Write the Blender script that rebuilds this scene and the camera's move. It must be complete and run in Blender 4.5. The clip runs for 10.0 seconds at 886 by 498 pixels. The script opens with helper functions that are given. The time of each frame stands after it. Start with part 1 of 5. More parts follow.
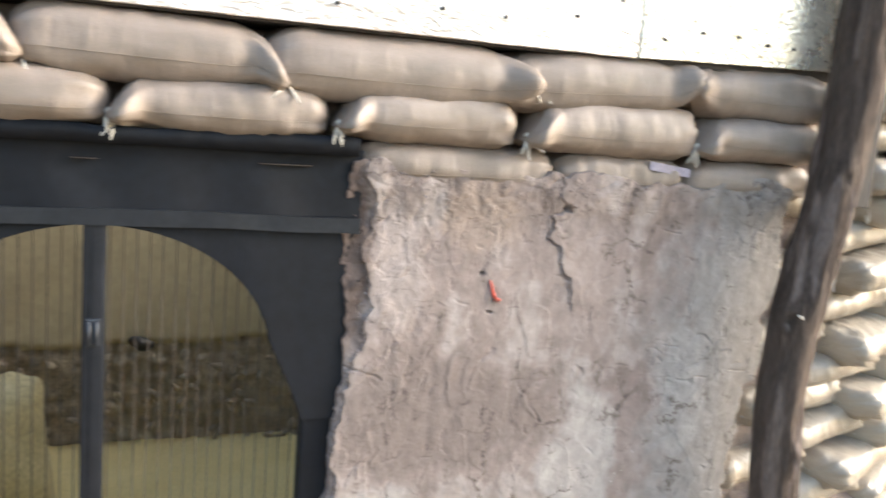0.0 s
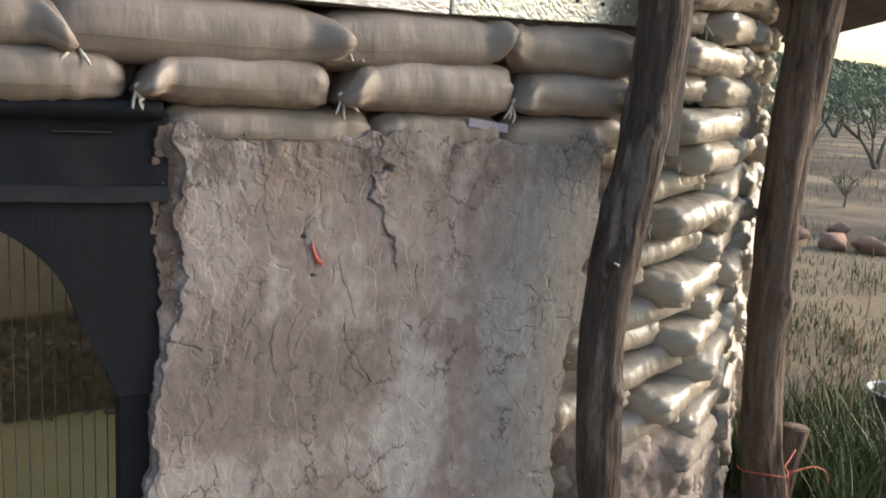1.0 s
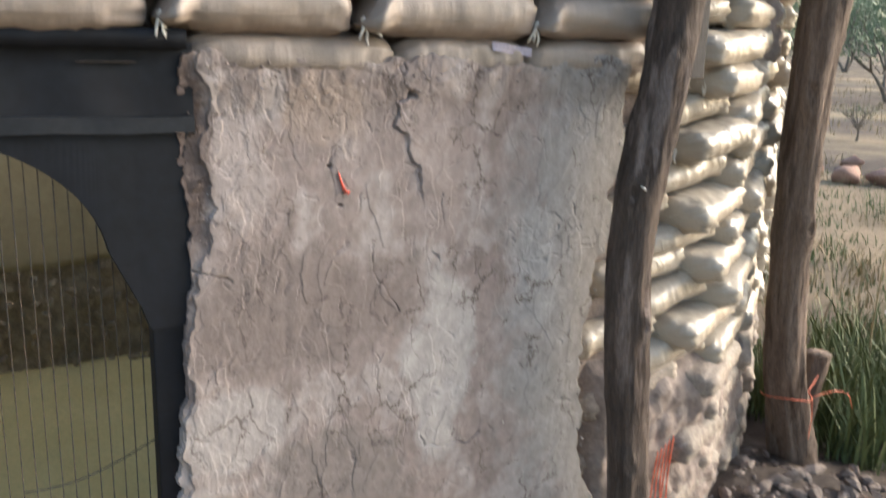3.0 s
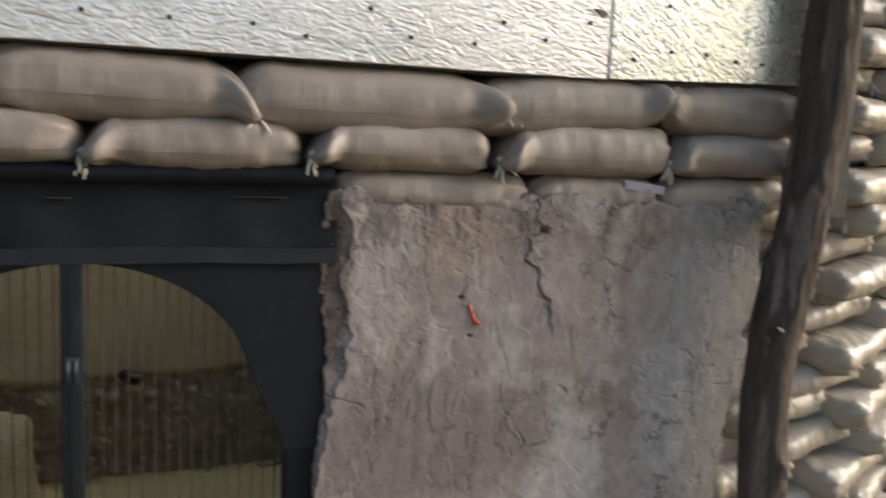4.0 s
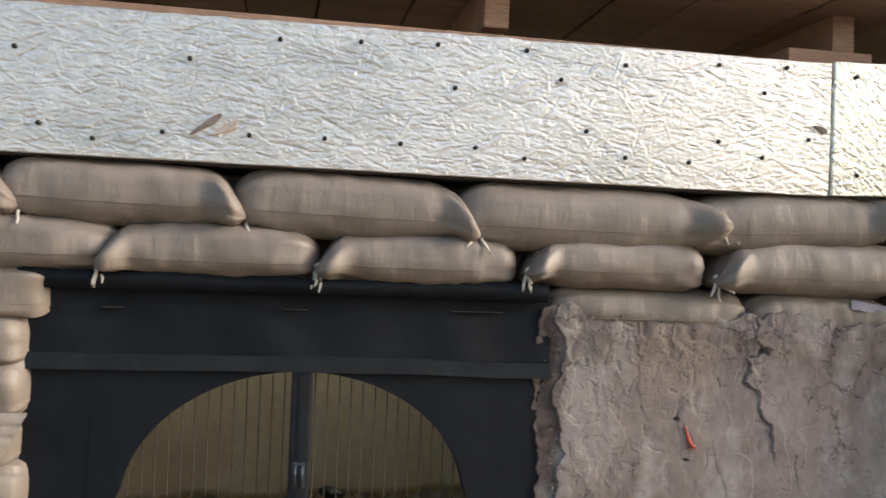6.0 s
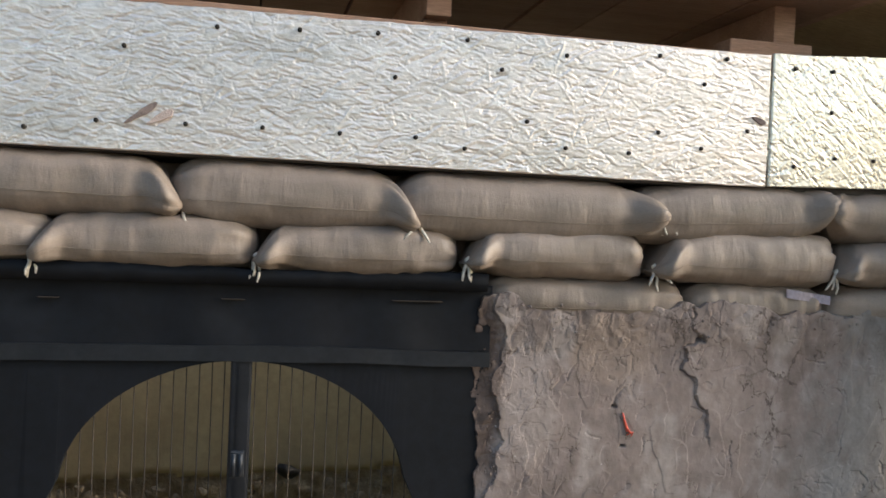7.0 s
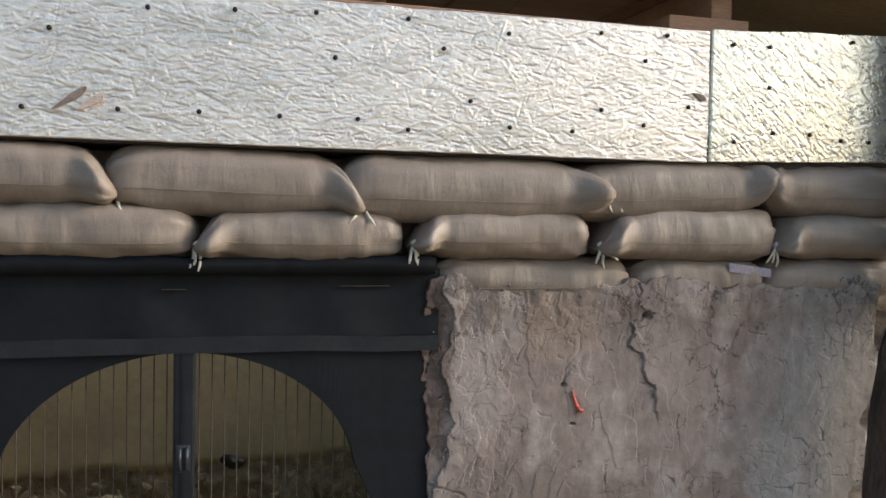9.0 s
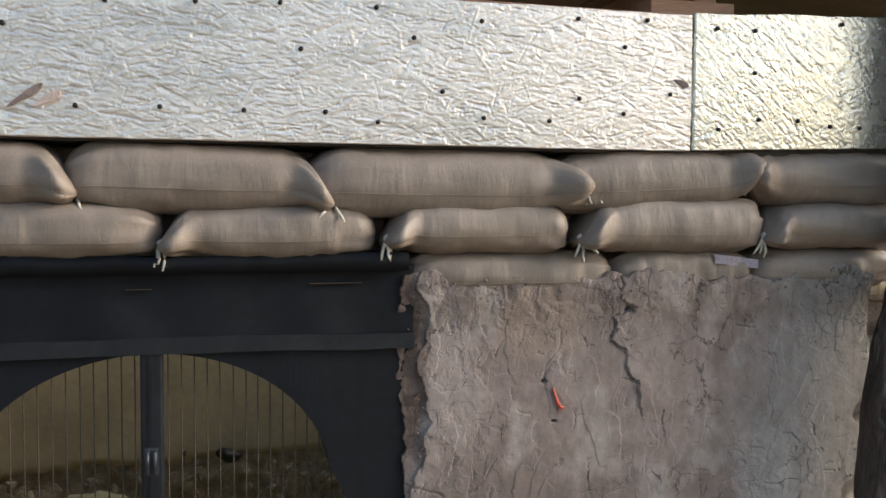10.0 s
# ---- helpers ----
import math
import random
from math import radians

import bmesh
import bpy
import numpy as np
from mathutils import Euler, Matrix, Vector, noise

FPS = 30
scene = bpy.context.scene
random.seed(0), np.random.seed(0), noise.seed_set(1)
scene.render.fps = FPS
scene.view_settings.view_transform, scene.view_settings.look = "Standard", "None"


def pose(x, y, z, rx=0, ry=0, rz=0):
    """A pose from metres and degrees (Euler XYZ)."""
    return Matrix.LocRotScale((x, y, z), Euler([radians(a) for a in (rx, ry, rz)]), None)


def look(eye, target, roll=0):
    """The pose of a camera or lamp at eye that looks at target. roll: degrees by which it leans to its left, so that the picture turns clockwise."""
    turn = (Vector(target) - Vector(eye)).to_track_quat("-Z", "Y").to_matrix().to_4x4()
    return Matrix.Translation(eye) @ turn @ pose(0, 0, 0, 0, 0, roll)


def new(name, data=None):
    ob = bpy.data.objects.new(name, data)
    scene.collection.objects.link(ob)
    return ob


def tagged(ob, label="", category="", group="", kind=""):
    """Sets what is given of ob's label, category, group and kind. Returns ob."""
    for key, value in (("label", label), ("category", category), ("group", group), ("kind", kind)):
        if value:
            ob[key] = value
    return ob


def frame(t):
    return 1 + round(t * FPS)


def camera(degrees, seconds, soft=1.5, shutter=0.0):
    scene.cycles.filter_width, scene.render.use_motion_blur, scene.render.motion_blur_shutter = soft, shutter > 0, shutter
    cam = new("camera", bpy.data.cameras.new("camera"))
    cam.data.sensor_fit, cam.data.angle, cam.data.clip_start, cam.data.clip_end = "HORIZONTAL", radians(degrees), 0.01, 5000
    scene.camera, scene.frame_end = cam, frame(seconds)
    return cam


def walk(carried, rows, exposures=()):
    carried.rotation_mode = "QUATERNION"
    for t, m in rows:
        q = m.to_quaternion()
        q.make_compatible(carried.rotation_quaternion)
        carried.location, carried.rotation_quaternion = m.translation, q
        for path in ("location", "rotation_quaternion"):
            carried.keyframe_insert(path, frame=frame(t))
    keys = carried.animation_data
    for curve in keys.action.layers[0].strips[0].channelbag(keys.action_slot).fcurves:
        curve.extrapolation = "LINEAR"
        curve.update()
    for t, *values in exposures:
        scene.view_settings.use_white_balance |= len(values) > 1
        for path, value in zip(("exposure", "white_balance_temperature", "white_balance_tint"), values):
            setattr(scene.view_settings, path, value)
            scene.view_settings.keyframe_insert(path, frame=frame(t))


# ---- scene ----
cam = camera(53.0, 10.0, soft=1.5, shutter=0.5)
PATH = [
    (0, (-0.187, -1.923, 1.705), (0.562, -0.092, 1.407), 4.3),
    (0.5, (-0.128, -1.936, 1.709), (0.803, -0.196, 1.389), 3.6),
    (1, (-0.089, -1.951, 1.717), (0.933, -0.272, 1.345), 3.3),
    (1.5, (-0.078, -1.95, 1.701), (0.939, -0.301, 1.203), 2.4),
    (2, (-0.071, -1.949, 1.67), (0.929, -0.353, 0.997), 2.8),
    (2.2, (-0.071, -1.95, 1.647), (0.915, -0.367, 0.927), 2.8),
    (3.3, (-0.143, -1.922, 1.688), (0.83, -0.22, 1.295), 2.1),
    (3.5, (-0.134, -1.935, 1.732), (0.791, -0.199, 1.373), 2.9),
    (4, (-0.153, -1.948, 1.721), (0.606, -0.115, 1.469), 2.3),
    (4.5, (-0.174, -1.968, 1.729), (0.318, -0.039, 1.531), 2.1),
    (5, (-0.227, -1.948, 1.702), (0.069, 0.024, 1.547), 1.9),
    (5.5, (-0.223, -1.959, 1.712), (0.034, 0.023, 1.649), 2.3),
    (5.7, (-0.241, -1.957, 1.684), (0.06, 0.02, 1.709), 2.1),
    (7, (-0.167, -1.979, 1.735), (0.265, -0.027, 1.694), 2.5),
    (7.5, (-0.194, -1.945, 1.728), (0.3, -0.008, 1.662), 1.7),
    (8, (-0.193, -1.945, 1.718), (0.311, -0.01, 1.657), 1.2),
    (8.5, (-0.168, -1.955, 1.728), (0.313, -0.014, 1.663), 1.1),
    (9, (-0.177, -1.949, 1.735), (0.389, -0.033, 1.658), 1.1),
    (9.5, (-0.15, -1.952, 1.746), (0.424, -0.038, 1.653), 0.7),
    (10, (-0.08, -1.92, 1.755), (0.46, 0.003, 1.645), 0.4),
]
EXPOSURES = [(0, 2.15), (0.5, 1.50), (1, 1.18), (1.5, 1.48), (2, 1.77), (3.5, 1.53), (4, 0.85), (4.5, 0.66), (5, 0.85), (5.5, 1.0), (7, 0.92), (10, 0.9)]
walk(cam, [(t, look(eye, target, roll)) for t, eye, target, roll in PATH], [(t, e, 6350, 10) for t, e in EXPOSURES])

# ---- light ----
SUN_AZ, SUN_EL = radians(14.0), radians(22.0)      # azimuth measured from +x towards -y
world = bpy.data.worlds.new("sky")
scene.world = world
world.use_nodes = True
wn = world.node_tree.nodes
sky = wn.new("ShaderNodeTexSky")
sky.sky_type = "NISHITA"
sky.sun_disc = False
sky.sun_elevation = SUN_EL
sky.sun_rotation = radians(90.0) + SUN_AZ
sky.dust_density = 2.4
sky.air_density = 1.2
wn["Background"].inputs["Strength"].default_value = 0.13
world.node_tree.links.new(sky.outputs[0], wn["Background"].inputs["Color"])
sun = new("sun", bpy.data.lights.new("sun", "SUN"))
sun.data.energy, sun.data.angle, sun.data.color = 1.75, radians(26.0), (1.0, 0.95, 0.87)
sun_from = Vector((math.cos(SUN_EL) * math.cos(SUN_AZ), -math.cos(SUN_EL) * math.sin(SUN_AZ), math.sin(SUN_EL)))
sun.matrix_world = look(sun_from * 40, (0, 0, 0))


# ---- noise and mesh helpers ----
def hash01(i, j, k):
    n = (i * 374761393 + j * 668265263 + k * 2147483647 + 1013904223) & 0xFFFFFFFF
    n = ((n ^ (n >> 13)) * 1274126177) & 0xFFFFFFFF
    n = (n ^ (n >> 16)) & 0xFFFFFFFF
    return n / 4294967295.0


def vnoise(x, y, z=0.0, seed=0):
    """Smooth value noise in -1..1 on arrays."""
    x, y, z = np.broadcast_arrays(np.asarray(x, float), np.asarray(y, float), np.asarray(z, float))
    xi, yi, zi = (np.floor(a).astype(np.int64) for a in (x, y, z))
    fx, fy, fz = x - xi, y - yi, z - zi
    fx, fy, fz = (f * f * (3 - 2 * f) for f in (fx, fy, fz))
    out = 0.0
    for a in (0, 1):
        for b in (0, 1):
            for c in (0, 1):
                w = (fx if a else 1 - fx) * (fy if b else 1 - fy) * (fz if c else 1 - fz)
                out = out + w * hash01(xi + a + seed * 57, yi + b + seed * 131, zi + c + seed * 17)
    return out * 2 - 1


def fbm(x, y, z=0.0, octaves=4, seed=0):
    total, amp, f = 0.0, 0.5, 1.0
    for o in range(octaves):
        total = total + amp * vnoise(np.asarray(x) * f, np.asarray(y) * f, np.asarray(z) * f, seed + o)
        amp, f = amp * 0.5, f * 2.03
    return total


def smooth(a, b, x):
    t = np.clip((x - a) / (b - a), 0, 1)
    return t * t * (3 - 2 * t)


def mesh_part(name, verts, faces, material, parent=None, label="", smooth_shade=True):
    me = bpy.data.meshes.new(name)
    me.from_pydata([tuple(map(float, v)) for v in verts], [], [tuple(map(int, f)) for f in faces])
    me.materials.append(material)
    if smooth_shade:
        me.polygons.foreach_set("use_smooth", [True] * len(me.polygons))
    me.update()
    ob = new(name, me)
    if parent is not None:
        ob.parent = parent
    if label:
        ob["label"] = label
    return ob


def part(name, bm, material, parent=None, label="", smooth_shade=False):
    """Links a bmesh as one mesh object, under a thing where one is given."""
    me = bpy.data.meshes.new(name)
    bm.to_mesh(me)
    bm.free()
    me.materials.append(material)
    if smooth_shade:
        me.polygons.foreach_set("use_smooth", [True] * len(me.polygons))
    ob = new(name, me)
    if parent is not None:
        ob.parent = parent
    if label:
        ob["label"] = label
    return ob


def thing(name, at, label, category, group="", kind=""):
    ob = new(name)
    ob.matrix_world = pose(*at) if len(at) > 3 else Matrix.Translation(at)
    return tagged(ob, label, category, group, kind)


def grid_faces(nu, nv, wrap=False, keep=None):
    faces = []
    for i in range(nu - 1):
        for j in range(nv if wrap else nv - 1):
            k = (j + 1) % nv
            if keep is None or keep[i, j]:
                faces.append((i * nv + j, (i + 1) * nv + j, (i + 1) * nv + k, i * nv + k))
    return faces


def tube_data(points, radii, sides=8, caps=True, rough=0.0, seed=0):
    """A tube of varying radius along points: vertices and faces."""
    pts = [Vector(p) for p in points]
    if not hasattr(radii, "__len__"):
        radii = [radii] * len(pts)
    verts = []
    side = None
    for i, p in enumerate(pts):
        d = (pts[min(i + 1, len(pts) - 1)] - pts[max(i - 1, 0)]).normalized()
        if side is None:
            side = d.orthogonal().normalized()
        side = (side - d * side.dot(d)).normalized()
        up = d.cross(side)
        for k in range(sides):
            a = 2 * math.pi * k / sides
            r = radii[i]
            if rough:
                r *= 1 + rough * noise.noise((math.cos(a) * 2.2, math.sin(a) * 2.2, i * 0.45 + seed * 7.1))
            verts.append(p + (side * math.cos(a) + up * math.sin(a)) * r)
    n = len(pts)
    faces = [f[::-1] for f in grid_faces(n, sides, wrap=True)]
    if caps:
        faces.append(tuple(range(sides))[::-1])
        faces.append(tuple((n - 1) * sides + k for k in range(sides)))
    return verts, faces


def tube(name, points, radii, material, parent=None, label="", sides=8, rough=0.0, seed=0):
    v, f = tube_data(points, radii, sides, True, rough, seed)
    return mesh_part(name, v, f, material, parent, label)


def join_data(pieces):
    verts, faces = [], []
    for v, f in pieces:
        o = len(verts)
        verts.extend(v)
        faces.extend(tuple(i + o for i in q) for q in f)
    return verts, faces


def box_bm(x0, x1, y0, y1, z0, z1, bevel=0.0, bm=None):
    bm = bm or bmesh.new()
    made = bmesh.ops.create_cube(bm, size=1.0, matrix=Matrix.LocRotScale(((x0 + x1) / 2, (y0 + y1) / 2, (z0 + z1) / 2), None, (x1 - x0, y1 - y0, z1 - z0)))
    if bevel:
        edges = list({e for v in made["verts"] for e in v.link_edges})
        bmesh.ops.bevel(bm, geom=edges, offset=bevel, segments=2, affect="EDGES", profile=0.6)
    return bm


# ---- materials ----
def surf(name, c1, c2, scale=4.0, fine=60.0, rough=0.8, rough_var=0.1, metal=0.0, bump=0.3, bump_scale=80.0, dist=0.01,
         stretch=(1, 1, 1), vary=0.0, speck=None, speck_scale=30.0, speck_at=0.72, sheen=0.0, third=None, third_scale=1.7, third_at=0.5, third_soft=0.18, mottle=0.25, spec=0.5, zones=(), zone_scale=5.0, cracks=0.0, creases=0.0, crease_map=(1.0, 0.5, 0.35), crease_scale=26.0, crease_depth=0.012, crease_swirl=0.9):
    m = bpy.data.materials.new(name)
    m.use_nodes = True
    t, n, l = m.node_tree, m.node_tree.nodes, m.node_tree.links
    b = n["Principled BSDF"]
    tc, mp = n.new("ShaderNodeTexCoord"), n.new("ShaderNodeMapping")
    mp.inputs["Scale"].default_value = stretch
    l.new(tc.outputs["Object"], mp.inputs["Vector"])

    def tex(s, detail=6.0, roughness=0.6):
        q = n.new("ShaderNodeTexNoise")
        q.inputs["Scale"].default_value, q.inputs["Detail"].default_value, q.inputs["Roughness"].default_value = s, detail, roughness
        l.new(mp.outputs[0], q.inputs["Vector"])
        return q

    def ramp(src, lo, hi):
        r = n.new("ShaderNodeMapRange")
        r.inputs["From Min"].default_value, r.inputs["From Max"].default_value = lo, hi
        l.new(src, r.inputs["Value"])
        return r.outputs[0]

    def mix(f, a, c, mode="MIX"):
        q = n.new("ShaderNodeMix")
        q.data_type, q.blend_type = "RGBA", mode
        for sock, val in ((q.inputs[0], f), (q.inputs[6], a), (q.inputs[7], c)):
            if hasattr(val, "links"):
                l.new(val, sock)
            else:
                sock.default_value = val if not isinstance(val, tuple) else (*val, 1.0)
        return q.outputs[2]

    col = mix(ramp(tex(scale).outputs[0], 0.35, 0.65), c1, c2)
    if third:
        col = mix(ramp(tex(third_scale, 3.0).outputs[0], third_at, third_at + third_soft), col, third)
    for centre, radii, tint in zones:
        # a patch of another colour with a ragged outline
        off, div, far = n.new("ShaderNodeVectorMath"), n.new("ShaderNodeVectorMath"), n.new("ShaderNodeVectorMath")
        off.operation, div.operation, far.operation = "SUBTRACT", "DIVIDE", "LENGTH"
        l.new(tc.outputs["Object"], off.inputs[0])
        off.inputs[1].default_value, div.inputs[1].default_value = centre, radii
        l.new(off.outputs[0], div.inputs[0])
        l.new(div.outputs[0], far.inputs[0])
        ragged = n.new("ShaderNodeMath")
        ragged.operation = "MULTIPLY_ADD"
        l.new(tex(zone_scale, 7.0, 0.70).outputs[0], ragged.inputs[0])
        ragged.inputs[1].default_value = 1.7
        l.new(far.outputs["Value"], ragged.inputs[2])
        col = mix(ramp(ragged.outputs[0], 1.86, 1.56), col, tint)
    for size, open_at in ((cracks, 0.53), (cracks * 2.3, 0.56)) if cracks else ():
        # short broken hairlines where the mud has shrunk
        wob, add, rim, both = n.new("ShaderNodeVectorMath"), n.new("ShaderNodeVectorMath"), n.new("ShaderNodeTexVoronoi"), n.new("ShaderNodeMath")
        wob.operation, add.operation, both.operation = "SCALE", "ADD", "MULTIPLY"
        l.new(tex(size * 2.2, 6.0, 0.65).outputs["Color"], wob.inputs[0])
        wob.inputs["Scale"].default_value = 0.85 / size
        l.new(mp.outputs[0], add.inputs[0])
        l.new(wob.outputs[0], add.inputs[1])
        rim.feature = "DISTANCE_TO_EDGE"
        rim.inputs["Scale"].default_value = size
        l.new(add.outputs[0], rim.inputs["Vector"])
        l.new(ramp(rim.outputs["Distance"], 0.030, 0.004), both.inputs[0])
        l.new(ramp(tex(size * 0.55, 4.0).outputs[0], open_at, open_at + 0.05), both.inputs[1])
        col = mix(both.outputs[0], col, (0.105, 0.083, 0.073))
    f = tex(fine, 4.0)
    dark = mix(ramp(f.outputs[0], 0.3, 0.7), (1 - mottle,) * 3, (1 + mottle * 0.7,) * 3)
    col = mix(1.0, col, dark, "MULTIPLY")
    if speck:
        col = mix(ramp(tex(speck_scale, 2.0).outputs[0], speck_at, speck_at + 0.03), col, speck)
    if vary:
        oi, hs = n.new("ShaderNodeObjectInfo"), n.new("ShaderNodeHueSaturation")
        r = n.new("ShaderNodeMapRange")
        r.inputs["To Min"].default_value, r.inputs["To Max"].default_value = 1 - vary, 1 + vary
        l.new(oi.outputs["Random"], r.inputs["Value"])
        l.new(r.outputs[0], hs.inputs["Value"])
        l.new(col, hs.inputs["Color"])
        col = hs.outputs[0]
    l.new(col, b.inputs["Base Color"])
    rr = n.new("ShaderNodeMapRange")
    rr.inputs["To Min"].default_value, rr.inputs["To Max"].default_value = max(rough - rough_var, 0.02), min(rough + rough_var, 1.0)
    l.new(tex(scale * 3).outputs[0], rr.inputs["Value"])
    l.new(rr.outputs[0], b.inputs["Roughness"])
    b.inputs["Metallic"].default_value = metal
    b.inputs["Specular IOR Level"].default_value = spec
    if sheen:
        b.inputs["Sheen Weight"].default_value = sheen
    normal = None
    if creases:
        # soft creases in cloth, strands under foil, strokes in plaster
        hb = n.new("ShaderNodeBump")
        src, ms = n.new("ShaderNodeTexNoise"), n.new("ShaderNodeMapping")
        ms.inputs["Scale"].default_value = crease_map
        l.new(tc.outputs["Object"], ms.inputs["Vector"])
        l.new(ms.outputs[0], src.inputs["Vector"])
        src.inputs["Scale"].default_value, src.inputs["Detail"].default_value, src.inputs["Distortion"].default_value = crease_scale, 4.0, crease_swirl
        hb.inputs["Strength"].default_value, hb.inputs["Distance"].default_value = creases, crease_depth
        l.new(src.outputs[0], hb.inputs["Height"])
        normal = hb.outputs[0]
        l.new(normal, b.inputs["Normal"])
    if bump:
        bp = n.new("ShaderNodeBump")
        if normal is not None:
            l.new(normal, bp.inputs["Normal"])
        bp.inputs["Strength"].default_value, bp.inputs["Distance"].default_value = bump, dist
        l.new(tex(bump_scale, 8.0, 0.65).outputs[0], bp.inputs["Height"])
        l.new(bp.outputs[0], b.inputs["Normal"])
    return m


BAG = surf("woven_bag", (0.246, 0.200, 0.168), (0.298, 0.246, 0.210), scale=3.0, fine=150, rough=0.50, rough_var=0.08, bump=0.2, bump_scale=200, dist=0.003, creases=0.26, crease_map=(1.0, 0.6, 0.28), crease_scale=40.0, crease_swirl=0.25,
           stretch=(1, 1, 4), vary=0.07, third=(0.21, 0.172, 0.14), third_scale=2.4, mottle=0.12)
SEAM = surf("bag_seam", (0.20, 0.165, 0.135), (0.25, 0.21, 0.172), scale=30, fine=150, rough=0.7, bump=0)
# glossier sacks; base also made paler for sunlight the eave cuts off
BAG_SHINY_LIT = surf("shiny_lit_bag", (0.345, 0.300, 0.240), (0.415, 0.366, 0.300), scale=3.0, fine=150, rough=0.36, rough_var=0.08, bump=0.2, bump_scale=200, dist=0.003, creases=0.40, crease_map=(1.0, 0.6, 0.5), crease_scale=34.0,
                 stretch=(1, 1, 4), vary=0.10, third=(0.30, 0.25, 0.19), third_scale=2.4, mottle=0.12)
BAG_MUDDY = surf("mud_smeared_bag", (0.225, 0.182, 0.150), (0.315, 0.266, 0.222), scale=9.0, fine=70, rough=0.75, rough_var=0.15, bump=0.5, bump_scale=70, dist=0.006, vary=0.14, third=(0.36, 0.31, 0.25), third_scale=7.0, mottle=0.25, spec=0.3)
STRING = surf("tie_string", (0.72, 0.69, 0.62), (0.55, 0.52, 0.46), scale=60, fine=300, rough=0.7, bump=0.3, bump_scale=400, dist=0.002)
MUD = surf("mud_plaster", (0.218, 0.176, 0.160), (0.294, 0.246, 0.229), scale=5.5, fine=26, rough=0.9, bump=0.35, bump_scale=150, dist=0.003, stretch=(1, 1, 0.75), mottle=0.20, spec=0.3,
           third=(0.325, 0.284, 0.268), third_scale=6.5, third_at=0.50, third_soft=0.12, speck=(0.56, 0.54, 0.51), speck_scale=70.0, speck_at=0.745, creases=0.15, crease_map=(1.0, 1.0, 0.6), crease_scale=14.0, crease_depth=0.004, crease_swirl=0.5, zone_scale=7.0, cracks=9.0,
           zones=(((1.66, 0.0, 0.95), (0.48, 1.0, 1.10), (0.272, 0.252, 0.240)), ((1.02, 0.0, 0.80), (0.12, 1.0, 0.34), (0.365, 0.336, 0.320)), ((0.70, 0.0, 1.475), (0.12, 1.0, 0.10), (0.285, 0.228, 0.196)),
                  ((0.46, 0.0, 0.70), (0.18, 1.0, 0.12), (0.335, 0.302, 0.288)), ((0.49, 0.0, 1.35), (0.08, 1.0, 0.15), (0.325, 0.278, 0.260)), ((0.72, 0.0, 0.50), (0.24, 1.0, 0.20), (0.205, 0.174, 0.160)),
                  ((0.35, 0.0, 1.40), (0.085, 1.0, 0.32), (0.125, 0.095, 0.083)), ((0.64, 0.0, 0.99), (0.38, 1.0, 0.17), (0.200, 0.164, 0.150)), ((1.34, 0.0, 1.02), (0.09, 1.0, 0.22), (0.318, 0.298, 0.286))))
MUD_COAT = surf("earth_render", (0.228, 0.176, 0.148), (0.29, 0.232, 0.198), scale=5, fine=45, rough=0.92, bump=0.7, bump_scale=40, dist=0.012)
BLACK = surf("black_paint", (0.0038, 0.0054, 0.0090), (0.0066, 0.0088, 0.0136), scale=2.5, fine=40, rough=0.6, rough_var=0.12, bump=0.15, bump_scale=30, dist=0.003,
             speck=(0.16, 0.16, 0.16), speck_scale=48.0, speck_at=0.805, spec=0.25)
BLACK_TAPE = surf("black_seam", (0.009, 0.0115, 0.016), (0.015, 0.0185, 0.024), scale=9, fine=60, rough=0.6, bump=0.3, bump_scale=50, dist=0.003, spec=0.3)
BLACK_STEEL = surf("black_steel", (0.008, 0.010, 0.014), (0.016, 0.018, 0.024), scale=12, fine=90, rough=0.48, bump=0.15, bump_scale=90, dist=0.002, spec=0.35)
LATCH = surf("worn_steel", (0.022, 0.027, 0.036), (0.045, 0.052, 0.064), scale=30, fine=120, rough=0.45, metal=0.3, bump=0.2, bump_scale=150, dist=0.002)
ROD = surf("rusty_rod", (0.035, 0.028, 0.02), (0.07, 0.05, 0.035), scale=20, fine=150, rough=0.7, bump=0.3, bump_scale=200, dist=0.001)
CLAY = surf("clay_render", (0.37, 0.295, 0.165), (0.43, 0.35, 0.20), scale=1.6, fine=30, rough=0.9, bump=0.3, bump_scale=18, dist=0.008, third=(0.32, 0.25, 0.14), third_scale=0.9, mottle=0.12)
RUBBLE = surf("rubble_fill", (0.19, 0.145, 0.092), (0.43, 0.34, 0.215), scale=16, fine=70, rough=0.95, bump=0.8, bump_scale=60, dist=0.015, speck=(0.45, 0.40, 0.30), speck_scale=40, speck_at=0.70)
SAND = surf("sandy_floor", (0.62, 0.475, 0.185), (0.69, 0.54, 0.23), scale=2.2, fine=60, rough=0.95, bump=0.4, bump_scale=50, dist=0.01, mottle=0.12)
FOIL = surf("silver_foil", (0.97, 0.895, 0.84), (0.90, 0.825, 0.77), scale=5.0, fine=50, rough=0.36, rough_var=0.12, metal=0.78, bump=0.10, bump_scale=90, dist=0.003, creases=0.35, crease_map=(0.14, 1.0, 1.0), crease_scale=110.0, crease_depth=0.0016, crease_swirl=0.35,
            stretch=(1, 1, 2.2), third=(0.76, 0.715, 0.67), third_scale=3.4, mottle=0.2)
